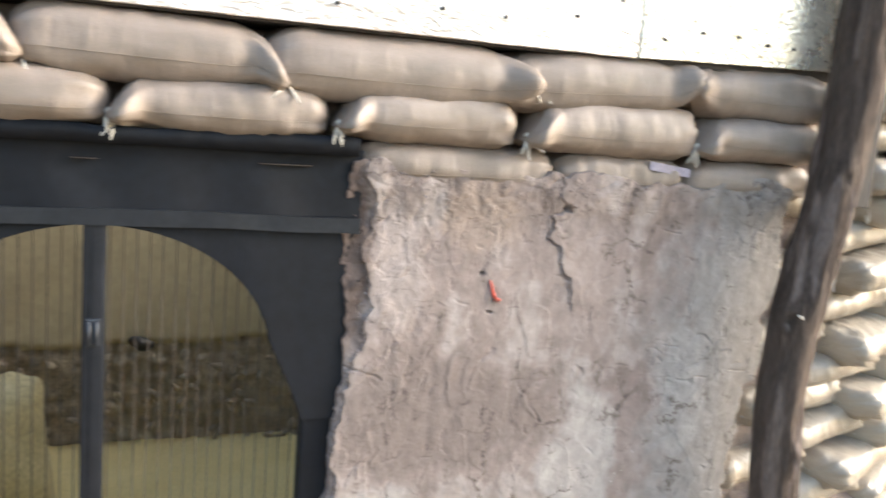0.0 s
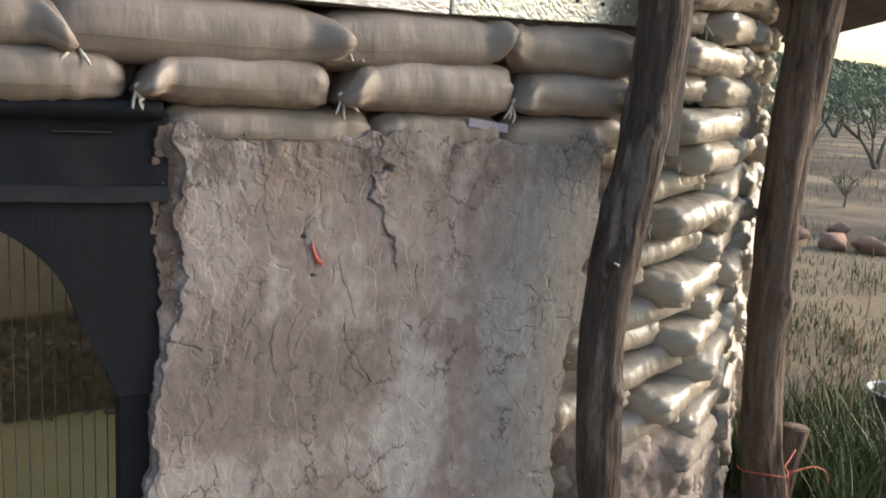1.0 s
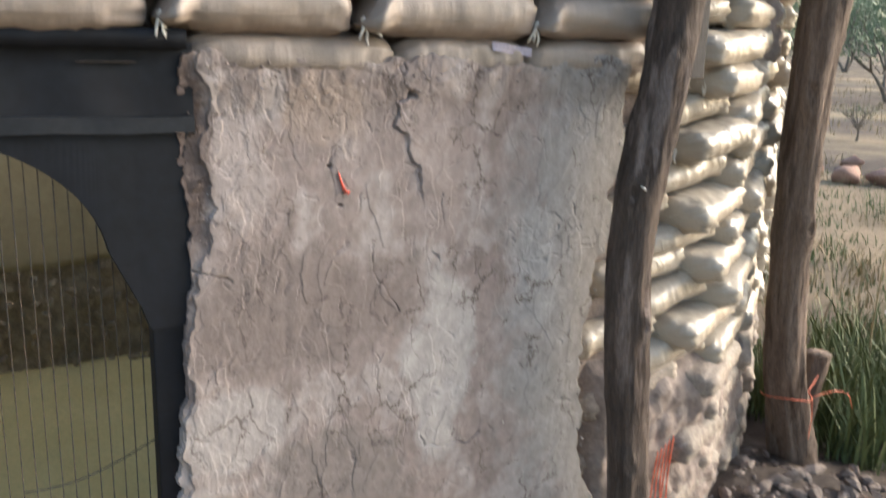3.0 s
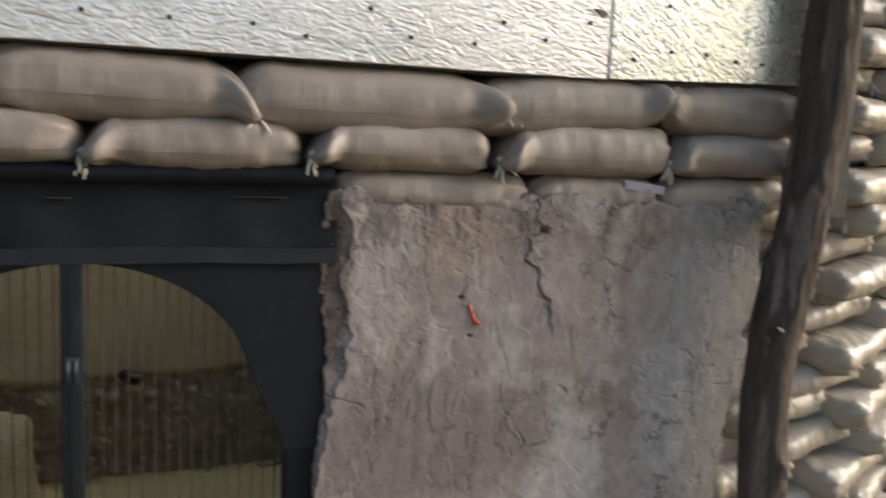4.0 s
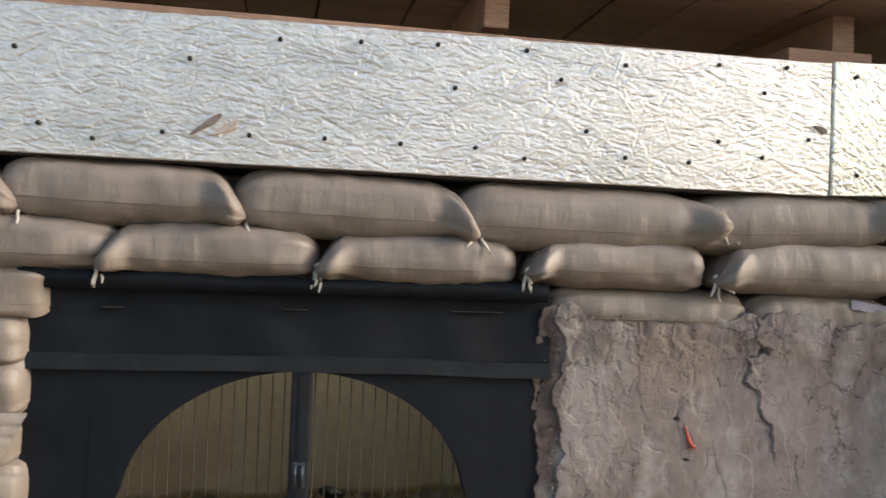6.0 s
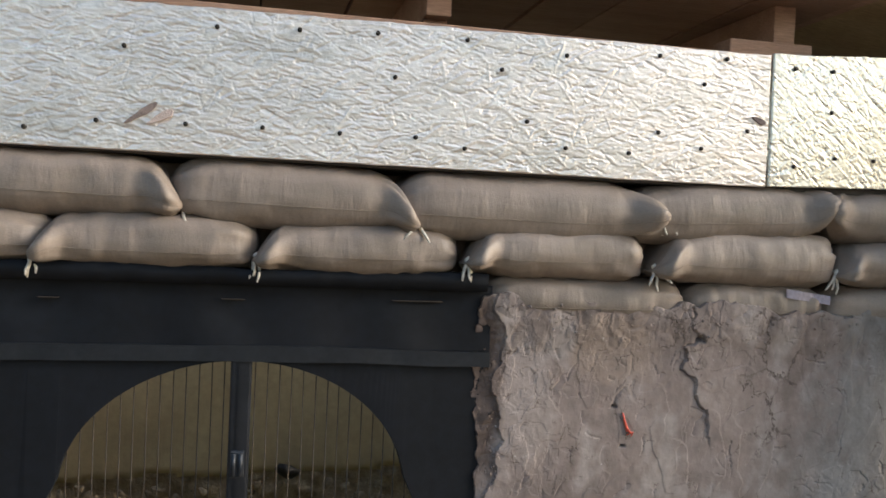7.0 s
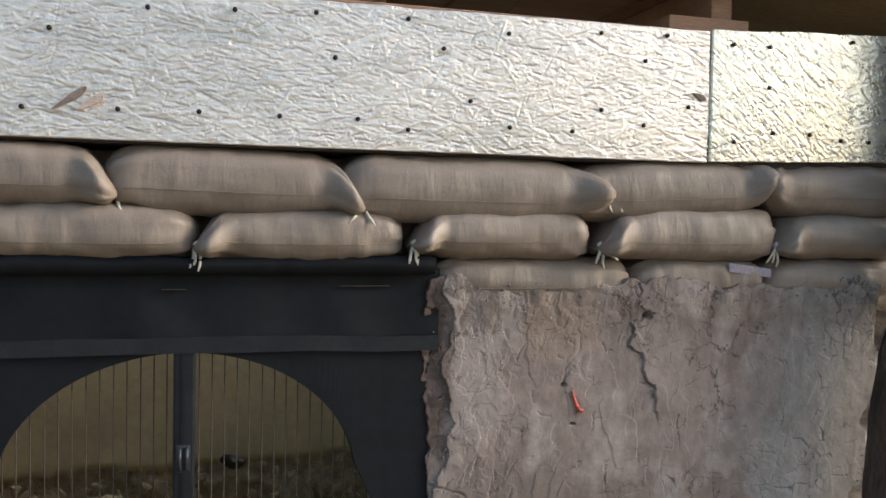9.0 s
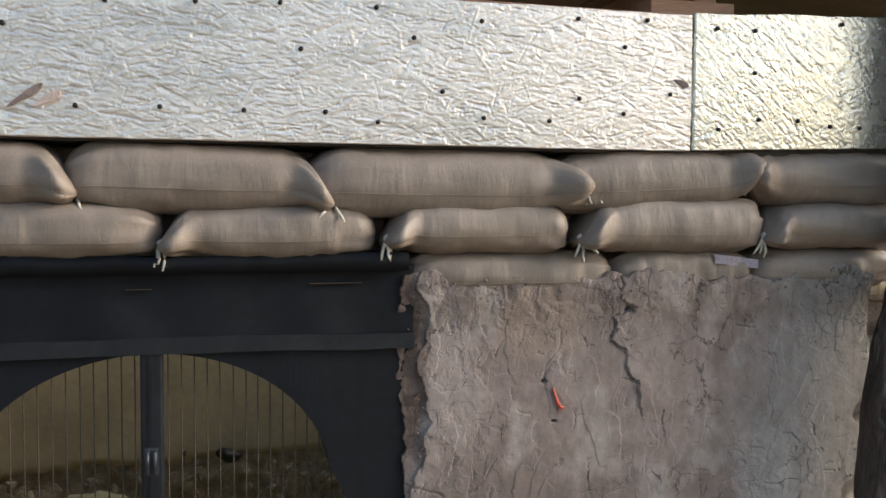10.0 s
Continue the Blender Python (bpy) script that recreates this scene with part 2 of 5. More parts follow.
FOIL_SPECKED = surf("specked_foil", (0.92, 0.885, 0.79), (0.86, 0.82, 0.72), scale=7.0, fine=60, rough=0.28, rough_var=0.10, metal=0.78, bump=0.10, bump_scale=90, dist=0.003, creases=0.35, crease_map=(0.14, 1.0, 1.0), crease_scale=110.0, crease_depth=0.0016, crease_swirl=0.35,
                    third=(0.80, 0.79, 0.75), third_scale=2.2, mottle=0.14, speck=(0.12, 0.11, 0.09), speck_scale=95.0, speck_at=0.70)
NAIL = surf("dark_screw", (0.02, 0.02, 0.02), (0.045, 0.04, 0.035), scale=60, fine=200, rough=0.5, metal=0.6, bump=0)
TORN_DARK = surf("torn_fibre", (0.17, 0.13, 0.12), (0.27, 0.215, 0.20), scale=40, fine=120, rough=0.9, bump=0.5, bump_scale=90, dist=0.003)
TORN = surf("bare_board", (0.46, 0.37, 0.345), (0.56, 0.47, 0.44), scale=40, fine=120, rough=0.9, bump=0.5, bump_scale=90, dist=0.003)
BARK = surf("weathered_log", (0.060, 0.044, 0.036), (0.125, 0.094, 0.076), scale=9, fine=80, rough=0.88, bump=1.0, bump_scale=22, dist=0.02, stretch=(3.5, 3.5, 0.45),
            third=(0.215, 0.170, 0.148), third_scale=5.0, third_at=0.52, third_soft=0.08, mottle=0.4, spec=0.3)
LOG_PALE = surf("split_wood", (0.26, 0.20, 0.15), (0.40, 0.32, 0.25), scale=9, fine=80, rough=0.8, bump=0.5, bump_scale=40, dist=0.008, stretch=(3, 3, 0.5))
BARK_WARM = surf("brown_log", (0.125, 0.088, 0.066), (0.20, 0.148, 0.115), scale=7, fine=70, rough=0.88, bump=0.9, bump_scale=20, dist=0.02, stretch=(3.5, 3.5, 0.45), third=(0.075, 0.05, 0.036), third_scale=4.0,
                 third_at=0.56, third_soft=0.08, mottle=0.4, spec=0.3)
PLANK = surf("roof_timber", (0.34, 0.205, 0.145), (0.44, 0.285, 0.20), scale=3, fine=50, rough=0.8, bump=0.4, bump_scale=25, dist=0.006, stretch=(0.5, 4, 4), vary=0.22)
PLY = surf("plywood_sheet", (0.42, 0.30, 0.17), (0.50, 0.37, 0.215), scale=2, fine=50, rough=0.75, bump=0.2, bump_scale=40, dist=0.003, stretch=(0.6, 3, 3))
DARK_WOOD = surf("dark_plank", (0.045, 0.04, 0.037), (0.08, 0.07, 0.063), scale=6, fine=60, rough=0.85, bump=0.5, bump_scale=40, dist=0.006, stretch=(3, 3, 0.6))
EARTH = surf("dry_earth", (0.085, 0.063, 0.048), (0.135, 0.102, 0.076), scale=0.6, fine=14, rough=0.95, bump=0.7, bump_scale=9, dist=0.04, third=(0.31, 0.235, 0.145), third_scale=0.25, third_at=0.44, spec=0.2,
             zone_scale=0.6, zones=(((7.6, 3.1, 0.0), (3.0, 2.2, 9.0), (0.255, 0.188, 0.118)), ((2.6, 0.0, 0.0), (1.5, 1.2, 9.0), (0.072, 0.055, 0.044))))
STONE = surf("field_stone", (0.20, 0.155, 0.13), (0.30, 0.245, 0.21), scale=7, fine=50, rough=0.92, bump=0.6, bump_scale=35, dist=0.012, vary=0.25, spec=0.25)
REDSTONE = surf("red_stone", (0.27, 0.15, 0.108), (0.35, 0.21, 0.155), scale=5, fine=40, rough=0.9, bump=0.5, bump_scale=25, dist=0.02, vary=0.15)
ORANGE = surf("orange_twine", (0.72, 0.13, 0.055), (0.80, 0.20, 0.10), scale=40, fine=200, rough=0.6, bump=0.2, bump_scale=300, dist=0.001)
RED = surf("red_plastic", (0.80, 0.10, 0.06), (0.85, 0.16, 0.10), scale=40, fine=150, rough=0.45, bump=0.1)
LILAC = surf("lilac_label", (0.31, 0.285, 0.35), (0.35, 0.32, 0.39), scale=20, fine=120, rough=0.5, bump=0.2, bump_scale=120, dist=0.002)
WHITE = surf("white_plastic", (0.66, 0.67, 0.69), (0.56, 0.57, 0.60), scale=9, fine=60, rough=0.45, bump=0.4, bump_scale=30, dist=0.01)
SACK = surf("cream_sack", (0.46, 0.35, 0.15), (0.60, 0.48, 0.24), scale=6, fine=60, rough=0.8, bump=0.4, bump_scale=30, dist=0.01)
INK = surf("black_ink", (0.03, 0.03, 0.03), (0.06, 0.06, 0.055), scale=50, fine=150, rough=0.6, bump=0)
GRASS = surf("green_grass", (0.065, 0.092, 0.028), (0.125, 0.145, 0.05), scale=3, fine=30, rough=0.7, bump=0, third=(0.20, 0.18, 0.08), third_scale=3.0, third_at=0.60)
DRY_GRASS = surf("dry_grass", (0.24, 0.185, 0.10), (0.34, 0.26, 0.145), scale=2, fine=20, rough=0.8, bump=0)
LEAF = surf("shrub_leaf", (0.075, 0.10, 0.04), (0.12, 0.15, 0.065), scale=1.5, fine=20, rough=0.7, bump=0)
TWIG = surf("grey_twig", (0.13, 0.105, 0.085), (0.2, 0.17, 0.14), scale=8, fine=40, rough=0.9, bump=0.3, bump_scale=40)
PLASTIC = surf("black_plastic", (0.02, 0.021, 0.023), (0.03, 0.031, 0.034), scale=6, fine=60, rough=0.4, bump=0.1)

# ---- plan ----
GROUND = -0.07
CORNER_X = 1.90                   # the front wall runs straight to here, then bends away


def heading(s):
    """The curved wall's turn in radians, s metres past the corner."""
    return radians(25.0 * float(smooth(0.0, 0.32, s)) + 15.5 * max(s - 0.2, 0.0))


ARC = [(CORNER_X, 0.0)]
for _k in range(320):
    _h = heading(_k * 0.01 + 0.005)
    ARC.append((ARC[-1][0] + 0.01 * math.cos(_h), ARC[-1][1] + 0.01 * math.sin(_h)))


def wall_point(s, out=0.0):
    """A place along the outer face, s metres past the corner, and the wall's turn there in degrees."""
    if s <= 0:
        return CORNER_X + s, -out, 0.0
    h, (x, y) = heading(s), ARC[min(int(s * 100), 319)]
    f = s * 100 - int(s * 100)
    x, y = x + 0.01 * f * math.cos(h), y + 0.01 * f * math.sin(h)
    return x + out * math.sin(h), y - out * math.cos(h), math.degrees(h)


def ground_height(x, y):
    r = np.hypot(x, y)
    az = np.degrees(np.arctan2(x, y))
    hill = 26.0 * smooth(70, 420, r) * (0.55 + 0.45 * np.sin(np.radians(az * 2.6 + 20))) + 5.0 * smooth(45, 300, r) * fbm(x / 90, y / 90, 3.0, 3)
    near = 0.035 * fbm(x * 1.3, y * 1.3, 0, 4, 5) * smooth(0.2, 1.2, r)
    heap = 0.16 * np.exp(-(((x - 2.45) / 0.55) ** 2 + ((y - 0.02) / 0.40) ** 2))
    return GROUND + hill + near + heap * (1 + 0.5 * fbm(x * 6, y * 6, 1.0, 3))


# ---- ground ----
def build_ground():
    radii = np.concatenate([np.linspace(0, 6, 110), 6 * (1500 / 6) ** np.linspace(0.02, 1, 90)])
    n = 240
    ang = np.linspace(0, 2 * math.pi, n, endpoint=False)
    rr, aa = np.meshgrid(radii, ang, indexing="ij")
    x, y = 1.2 + rr * np.cos(aa), 0.2 + rr * np.sin(aa)
    z = ground_height(x, y)
    ob = mesh_part("ground", np.stack([x, y, z], -1).reshape(-1, 3), grid_faces(len(radii), n, wrap=True), EARTH)
    tagged(ob, "dry sandy brown earth with sparse tufts of grass", "ground", kind="structure")


build_ground()


# ---- walls ----
def build_cores():
    for name, box in (("wall_left", (-2.4, -0.74, 0.09, 0.32, -0.2, 1.86)), ("wall_right", (0.385, 1.88, 0.09, 0.32, -0.2, 1.86)),
                      ("wall_lintel", (-0.74, 0.385, 0.09, 0.32, 1.625, 1.86)), ("wall_far_left", (-2.4, -2.2, 0.33, 2.79, -0.2, 1.86)),
                      ("wall_far_right", (3.2, 3.4, 1.55, 2.79, -0.2, 1.86))):
        ob = part(name, box_bm(*box, bevel=0.01), MUD_COAT)
        tagged(ob, "rough brown earth wall core behind the bags", "wall", kind="structure")
    ss = np.linspace(-0.05, 2.75, 60)
    verts = []
    for s in ss:
        for out, z in ((-0.18, -0.2), (-0.18, 1.9), (-0.32, 1.9), (-0.32, -0.2)):
            x, y, _ = wall_point(s, out)
            verts.append((x, y, z))
    n = len(ss)
    faces = grid_faces(n, 4, wrap=True) + [(0, 1, 2, 3), tuple((n - 1) * 4 + k for k in (3, 2, 1, 0))]
    ob = mesh_part("wall_curved", verts, faces, MUD_COAT, smooth_shade=False)
    tagged(ob, "rough brown earth core of the curved side wall", "wall", kind="structure")
    # far inner wall: smooth clay above, bare rubble footing below
    x = np.arange(-2.2, 3.2, 0.03)
    z = np.concatenate([np.arange(-0.2, 0.7, 0.02), np.arange(0.7, 1.9, 0.06)])
    xx, zz = np.meshgrid(x, z, indexing="ij")
    edge = 0.47 + 0.05 * fbm(xx * 3, 0 * xx, 2.0, 4) + 0.03 * np.sin(xx * 2 + 1)
    rub = smooth(edge + 0.008, edge - 0.008, zz)
    yy = 2.55 + 0.02 * fbm(xx * 2, zz * 2, 0, 4) + 0.03 * rub - 0.06 * rub * np.abs(fbm(xx * 13, zz * 13, 4.0, 3))
    V = np.stack([xx, yy, zz], -1).reshape(-1, 3)
    keep = zz[:-1, :-1] > edge[:-1, :-1] - 0.02
    faces_up = [f for f, k in zip(grid_faces(len(x), len(z)), keep.reshape(-1)) if k]
    faces_dn = [f for f, k in zip(grid_faces(len(x), len(z)), keep.reshape(-1)) if not k]
    wall = mesh_part("wall_back", V, faces_up, CLAY)
    tagged(wall, "inner wall of smooth khaki clay render above bare rubble", "wall", kind="structure")
    mesh_part("rubble_footing", V, faces_dn, RUBBLE, wall, "dark bare rubble footing")
    part("backing", box_bm(-2.4, 3.4, 2.70, 2.90, -0.2, 1.86), MUD_COAT, wall)
    floor = part("floor", box_bm(-2.2, 1.75, 0.10, 2.70, -0.30, -0.022), SAND)
    tagged(floor, "pale khaki sand floor inside the hut", "floor", kind="structure")
    rnd = random.Random(5)
    stone = rock_data(9)
    for i in range(150):
        sx = rnd.uniform(-1.5, 1.5)
        s = rnd.uniform(0.010, 0.030)
        ob = mesh_part("stone", [v * s for v in stone[0]], stone[1], RUBBLE, wall) if i < 3 else None
        if ob is None:
            ob = new("stone", bpy.data.objects["stone" if i % 3 == 0 else "stone.00%d" % (i % 3)].data)
            ob.parent = wall
        ob.matrix_local = Matrix.LocRotScale((sx, 2.515 + rnd.uniform(-0.02, 0.02), rnd.uniform(-0.03, 0.44)), Euler((rnd.uniform(0, 6), rnd.uniform(0, 6), 0)), (1.3, 1, rnd.uniform(0.6, 1)))


def rock_data(seed, n=13):
    bm = bmesh.new()
    bmesh.ops.create_icosphere(bm, subdivisions=2, radius=1.0)
    r = random.Random(seed)
    cuts = [Vector((r.uniform(-1, 1), r.uniform(-1, 1), r.uniform(-1, 1))).normalized() for _ in range(n)]
    for v in bm.verts:
        k = 1 + 0.22 * noise.noise(v.co * 1.4 + Vector((seed, 0, 0)))
        for c in cuts:
            d = v.co.dot(c)
            if d > 0.55:
                v.co -= c * (d - 0.55) * 0.95
        v.co *= k
    vs = [v.co.copy() for v in bm.verts]
    fs = [tuple(v.index for v in f.verts) for f in bm.faces]
    bm.free()
    return vs, fs


build_cores()


def poly_distance(x, z, pts):
    best = np.full(x.shape, 9.0)
    for (ax, az), (bx, bz) in zip(pts, pts[1:]):
        dx, dz = bx - ax, bz - az
        t = np.clip(((x - ax) * dx + (z - az) * dz) / (dx * dx + dz * dz), 0, 1)
        best = np.minimum(best, np.hypot(x - ax - t * dx, z - az - t * dz))
    return best


def small_rock(seed):
    bm = bmesh.new()
    bmesh.ops.create_icosphere(bm, subdivisions=1, radius=1.0)
    r = random.Random(seed)
    vs = [Vector((v.co.x * r.uniform(0.7, 1.3), v.co.y * r.uniform(0.5, 0.9), v.co.z * r.uniform(0.6, 1.3))) for v in bm.verts]
    fs = [tuple(v.index for v in f.verts) for f in bm.faces]
    bm.free()
    return vs, fs


lumps = [small_rock(300 + k) for k in range(5)]


LEFT_EDGE = ((-0.2, 0.35, 0.6, 0.8, 1.02, 1.2, 1.33, 1.45, 1.6), (0.352, 0.350, 0.332, 0.336, 0.356, 0.370, 0.370, 0.352, 0.364))
RIGHT_EDGE = ((-0.1, 0.2, 0.42, 0.49, 0.65, 0.83, 0.95, 1.1, 1.2, 1.35, 1.6), (1.69, 1.60, 1.545, 1.56, 1.53, 1.526, 1.56, 1.597, 1.605, 1.622, 1.625))
MAIN_CRACK = ((0.900, 1.575), (0.888, 1.536), (0.918, 1.494), (0.884, 1.479), (0.882, 1.426), (0.914, 1.401), (0.921, 1.361), (0.944, 1.321), (0.947, 1.282), (0.967, 1.232))
CRACKS = ((MAIN_CRACK, 0.011, 0.0030), (((0.967, 1.232), (0.977, 1.172), (0.980, 1.112), (0.986, 1.042)), 0.003, 0.0022),
          (((0.746, 1.440), (0.736, 1.412), (0.714, 1.370), (0.715, 1.318)), 0.013, 0.0038), (((0.820, 1.130), (0.819, 1.095), (0.831, 1.039), (0.876, 0.981), (0.900, 0.948)), 0.011, 0.0034),
          (((0.926, 0.760), (0.929, 0.733), (0.951, 0.615), (0.993, 0.546), (1.112, 0.527), (1.168, 0.556)), 0.009, 0.0032), (((1.338, 1.353), (1.341, 1.251), (1.331, 1.200)), 0.006, 0.0026),
          (((1.038, 1.523), (1.060, 1.502), (1.078, 1.493)), 0.007, 0.003), (((1.017, 1.258), (1.023, 1.149)), 0.005, 0.0022), (((1.115, 1.102), (1.123, 1.021)), 0.005, 0.0022),
          (((1.220, 1.012), (1.325, 1.024), (1.420, 1.048), (1.468, 1.065), (1.542, 1.049)), 0.006, 0.0022), (((0.732, 0.697), (0.731, 0.611)), 0.006, 0.003), (((0.767, 0.590), (0.779, 0.352)), 0.004, 0.003),
          (((0.786, 0.323), (0.844, 0.278), (1.005, 0.373)), 0.007, 0.003), (((0.372, 1.115), (0.41, 1.10), (0.455, 1.075)), 0.007, 0.005))


def build_plaster():
    x, z = np.arange(0.30, 1.72, 0.0030), np.arange(-0.14, 1.65, 0.0030)
    xx, zz = np.meshgrid(x, z, indexing="ij")
    wx, wz = xx + 0.03 * fbm(xx * 9, zz * 9, 7, 3, 3), zz + 0.03 * fbm(xx * 9, zz * 9, 9, 3, 8)
    qx, qz = xx + 0.018 * fbm(xx * 22, zz * 22, 1, 3, 12), zz + 0.018 * fbm(xx * 22, zz * 22, 6, 3, 14)
    # trowelled smears: each rises gently and breaks off along one side
    r = random.Random(44)
    skin = np.zeros_like(xx)
    for _ in range(230):
        cx, cz = r.uniform(0.33, 1.62), r.uniform(-0.1, 1.60)
        rough_zone = cz > 1.42 or (cx < 0.75 and cz > 1.1)
        if r.random() < (0.45 if rough_zone else 0.3):
            L, W = r.uniform(0.012, 0.04), r.uniform(0.008, 0.02)
        else:
            L, W = r.uniform(0.05, 0.14), r.uniform(0.02, 0.055)
        a = r.gauss(1.45, 0.35) if cx < 1.0 else r.gauss(0.9, 0.8)
        i0, i1 = np.searchsorted(x, (cx - L - 0.03, cx + L + 0.03))
        j0, j1 = np.searchsorted(z, (cz - L - 0.03, cz + L + 0.03))
        if i1 - i0 < 2 or j1 - j0 < 2:
            continue
        u, v = qx[i0:i1, j0:j1] - cx, qz[i0:i1, j0:j1] - cz
        p, q = (u * math.cos(a) + v * math.sin(a)) / L, (-u * math.sin(a) + v * math.cos(a)) / W
        inside = smooth(1.06, 0.94, np.abs(p) ** 2.6 + np.abs(q) ** 2.6)
        lip = r.uniform(0.0006, 0.0022) * (1.0 if cx < 1.1 else 0.6)
        side = 1 if r.random() < 0.5 else -1
        skin[i0:i1, j0:j1] += lip * inside * (np.clip(side * q + 1, 0, 2) / 2) ** 2
    # thin coats that end in ragged broken steps, coarse and fine
    fx, fz = xx + 0.024 * fbm(xx * 18, zz * 18, 3, 5, 21), zz + 0.024 * fbm(xx * 18, zz * 18, 8, 5, 23)
    for scale, lift, seed, worn in ((7.0, 0.0009, 27, 0.12), (15.0, 0.0010, 29, 0.14), (30.0, 0.0008, 33, 0.16)):
        level = 2.6 * fbm(fx * scale, fz * scale * 0.72, seed, 3, seed)
        step = np.floor(level)
        skin = skin + lift * step * smooth(worn - 0.05, worn + 0.20, fbm(xx * 5.5, zz * 5.5, seed, 3, seed + 1) + 0.35 * smooth(1.30, 1.50, zz) + 0.25 * smooth(0.8, 0.5, xx))
    # small chips with one sharp broken side
    for _ in range(520):
        cx, cz = 0.34 + 1.28 * r.random() ** 1.35, r.uniform(-0.1, 1.59)
        if cz < 1.0 and r.random() < 0.45:
            continue
        L, W = r.uniform(0.005, 0.030), r.uniform(0.003, 0.010)
        a = r.gauss(1.2, 0.6) if cx < 0.95 else r.gauss(0.2, 0.6)
        i0, i1 = np.searchsorted(x, (cx - L - 0.02, cx + L + 0.02))
        j0, j1 = np.searchsorted(z, (cz - L - 0.02, cz + L + 0.02))
        u, v = qx[i0:i1, j0:j1] - cx, qz[i0:i1, j0:j1] - cz
        p, q = (u * math.cos(a) + v * math.sin(a)) / L, (-u * math.sin(a) + v * math.cos(a)) / W
        skin[i0:i1, j0:j1] -= r.uniform(0.0010, 0.0040) * ((p * p + q * q) < 1) * np.clip((q + 1) / 2, 0, 1) ** 1.5
    h = skin + 0.012 * fbm(xx * 1.8, zz * 1.8, 1, 2, 31) + 0.0030 * fbm(wx * 4, wz * 3.5, 2, 2, 41) + 0.0008 * fbm(xx * 60, zz * 60, 2, 3, 51)
    strokes = fbm(xx * 34, zz * 5, 3, 2, 53) * smooth(1.1, 0.8, xx) + fbm(xx * 6, zz * 46, 5, 2, 55) * smooth(0.9, 1.2, xx)
    h = h + 0.0011 * strokes * smooth(-0.1, 0.35, fbm(xx * 3, zz * 3, 8, 2, 57))
    # a rougher, crumbly strip under the top edge
    crumb = smooth(1.44, 1.55, zz + 0.10 * fbm(xx * 5, zz * 5, 0, 2, 61))
    h = h + crumb * 0.010 * np.abs(fbm(wx * 17, wz * 17, 3, 3, 71))
    kx, kz = xx + 0.022 * fbm(xx * 24, zz * 24, 0, 5, 81), zz + 0.018 * fbm(xx * 24, zz * 24, 4, 5, 83)
    broken = 0.15 + 0.85 * smooth(-0.15, 0.30, fbm(xx * 13, zz * 13, 6, 3, 85))
    for pts, depth, width in CRACKS:
        h = h - 0.8 * depth * broken * np.exp(-(poly_distance(kx, kz, pts) / (width * 0.62)) ** 2)
    line = np.interp(kz, [q[1] for q in MAIN_CRACK[::-1]], [q[0] for q in MAIN_CRACK[::-1]])
    h = h + 0.007 * smooth(0.0012, -0.0012, line - kx) * np.exp(-np.abs(kx - line) / 0.08) * smooth(1.20, 1.30, zz) * smooth(1.56, 1.50, zz)
    for hx, hz, size in ((0.918, 1.494, 0.010), (0.714, 1.325, 0.005), (0.73, 1.235, 0.004)):
        h = h - 0.030 * np.exp(-((kx - hx) ** 2 + ((kz - hz) * 1.6) ** 2) / size ** 2)
    left = np.interp(zz, *LEFT_EDGE) + 0.026 * fbm(xx * 5, zz * 6.3, 1, 5, 91) + 0.010 * fbm(xx * 40, zz * 47, 2, 3, 93)
    right = np.interp(zz, *RIGHT_EDGE) + 0.03 * fbm(zz * 9, 0 * zz, 6, 4, 95)
    top = 1.584 + 0.034 * fbm(xx * 10, zz * 10, 2, 4, 97) - 0.02 * np.exp(-((xx - 0.905) / 0.03) ** 2)
    # the front skin has broken away along the left edge and bares an older, coarser coat
    inner = np.interp(zz, (0.2, 0.9, 1.10, 1.255, 1.375, 1.474, 1.56), (0.345, 0.350, 0.395, 0.426, 0.404, 0.436, 0.410)) + 0.030 * fbm(xx * 11, zz * 11, 5, 4, 99)
    bare = smooth(inner + 0.001, inner - 0.002, kx)
    h = h - bare * (0.013 - 0.016 * np.abs(fbm(wx * 15, wz * 15, 9, 3, 17)))
    back = np.maximum.reduce([smooth(left + 0.002, left - 0.004, 0.6 * xx + 0.4 * kx), smooth(right - 0.003, right + 0.012, kx), smooth(top - 0.002, top + 0.006, kz)])
    yy = -0.002 - h * 0.9 + 0.12 * back - 0.020 * smooth(1.45, 1.565, zz)
    keep = back[:-1, :-1] < 0.98
    V = np.stack([xx, yy, zz], -1).reshape(-1, 3)
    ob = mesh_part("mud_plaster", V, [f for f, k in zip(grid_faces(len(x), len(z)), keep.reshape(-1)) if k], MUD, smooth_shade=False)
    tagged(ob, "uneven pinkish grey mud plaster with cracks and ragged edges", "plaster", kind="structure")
    # broken lumps along the ragged edges
    r = random.Random(71)
    pieces = []
    for k in range(300):
        side = r.random()
        if side < 0.5:
            z0 = r.uniform(-0.05, 1.58)
            x0, y0 = float(np.interp(z0, *LEFT_EDGE)) + 0.026 + abs(r.gauss(0.006, 0.018)), 0.004
        elif side < 0.8:
            x0, z0, y0 = r.uniform(0.38, 1.56), 1.575 - abs(r.gauss(0, 0.045)), -0.022
        else:
            z0 = r.uniform(0.0, 1.55)
            x0, y0 = float(np.interp(z0, *RIGHT_EDGE)) - abs(r.gauss(0, 0.015)), -0.004
        s = 0.0010 + 0.0040 * r.random() ** 2
        v, f = lumps[k % 5]
        rot = Euler((r.uniform(0, 6), r.uniform(0, 6), r.uniform(0, 6))).to_matrix()
        pieces.append(([rot @ (p * s) + Vector((x0, y0 + r.uniform(-0.006, 0.004), z0)) for p in v], f))
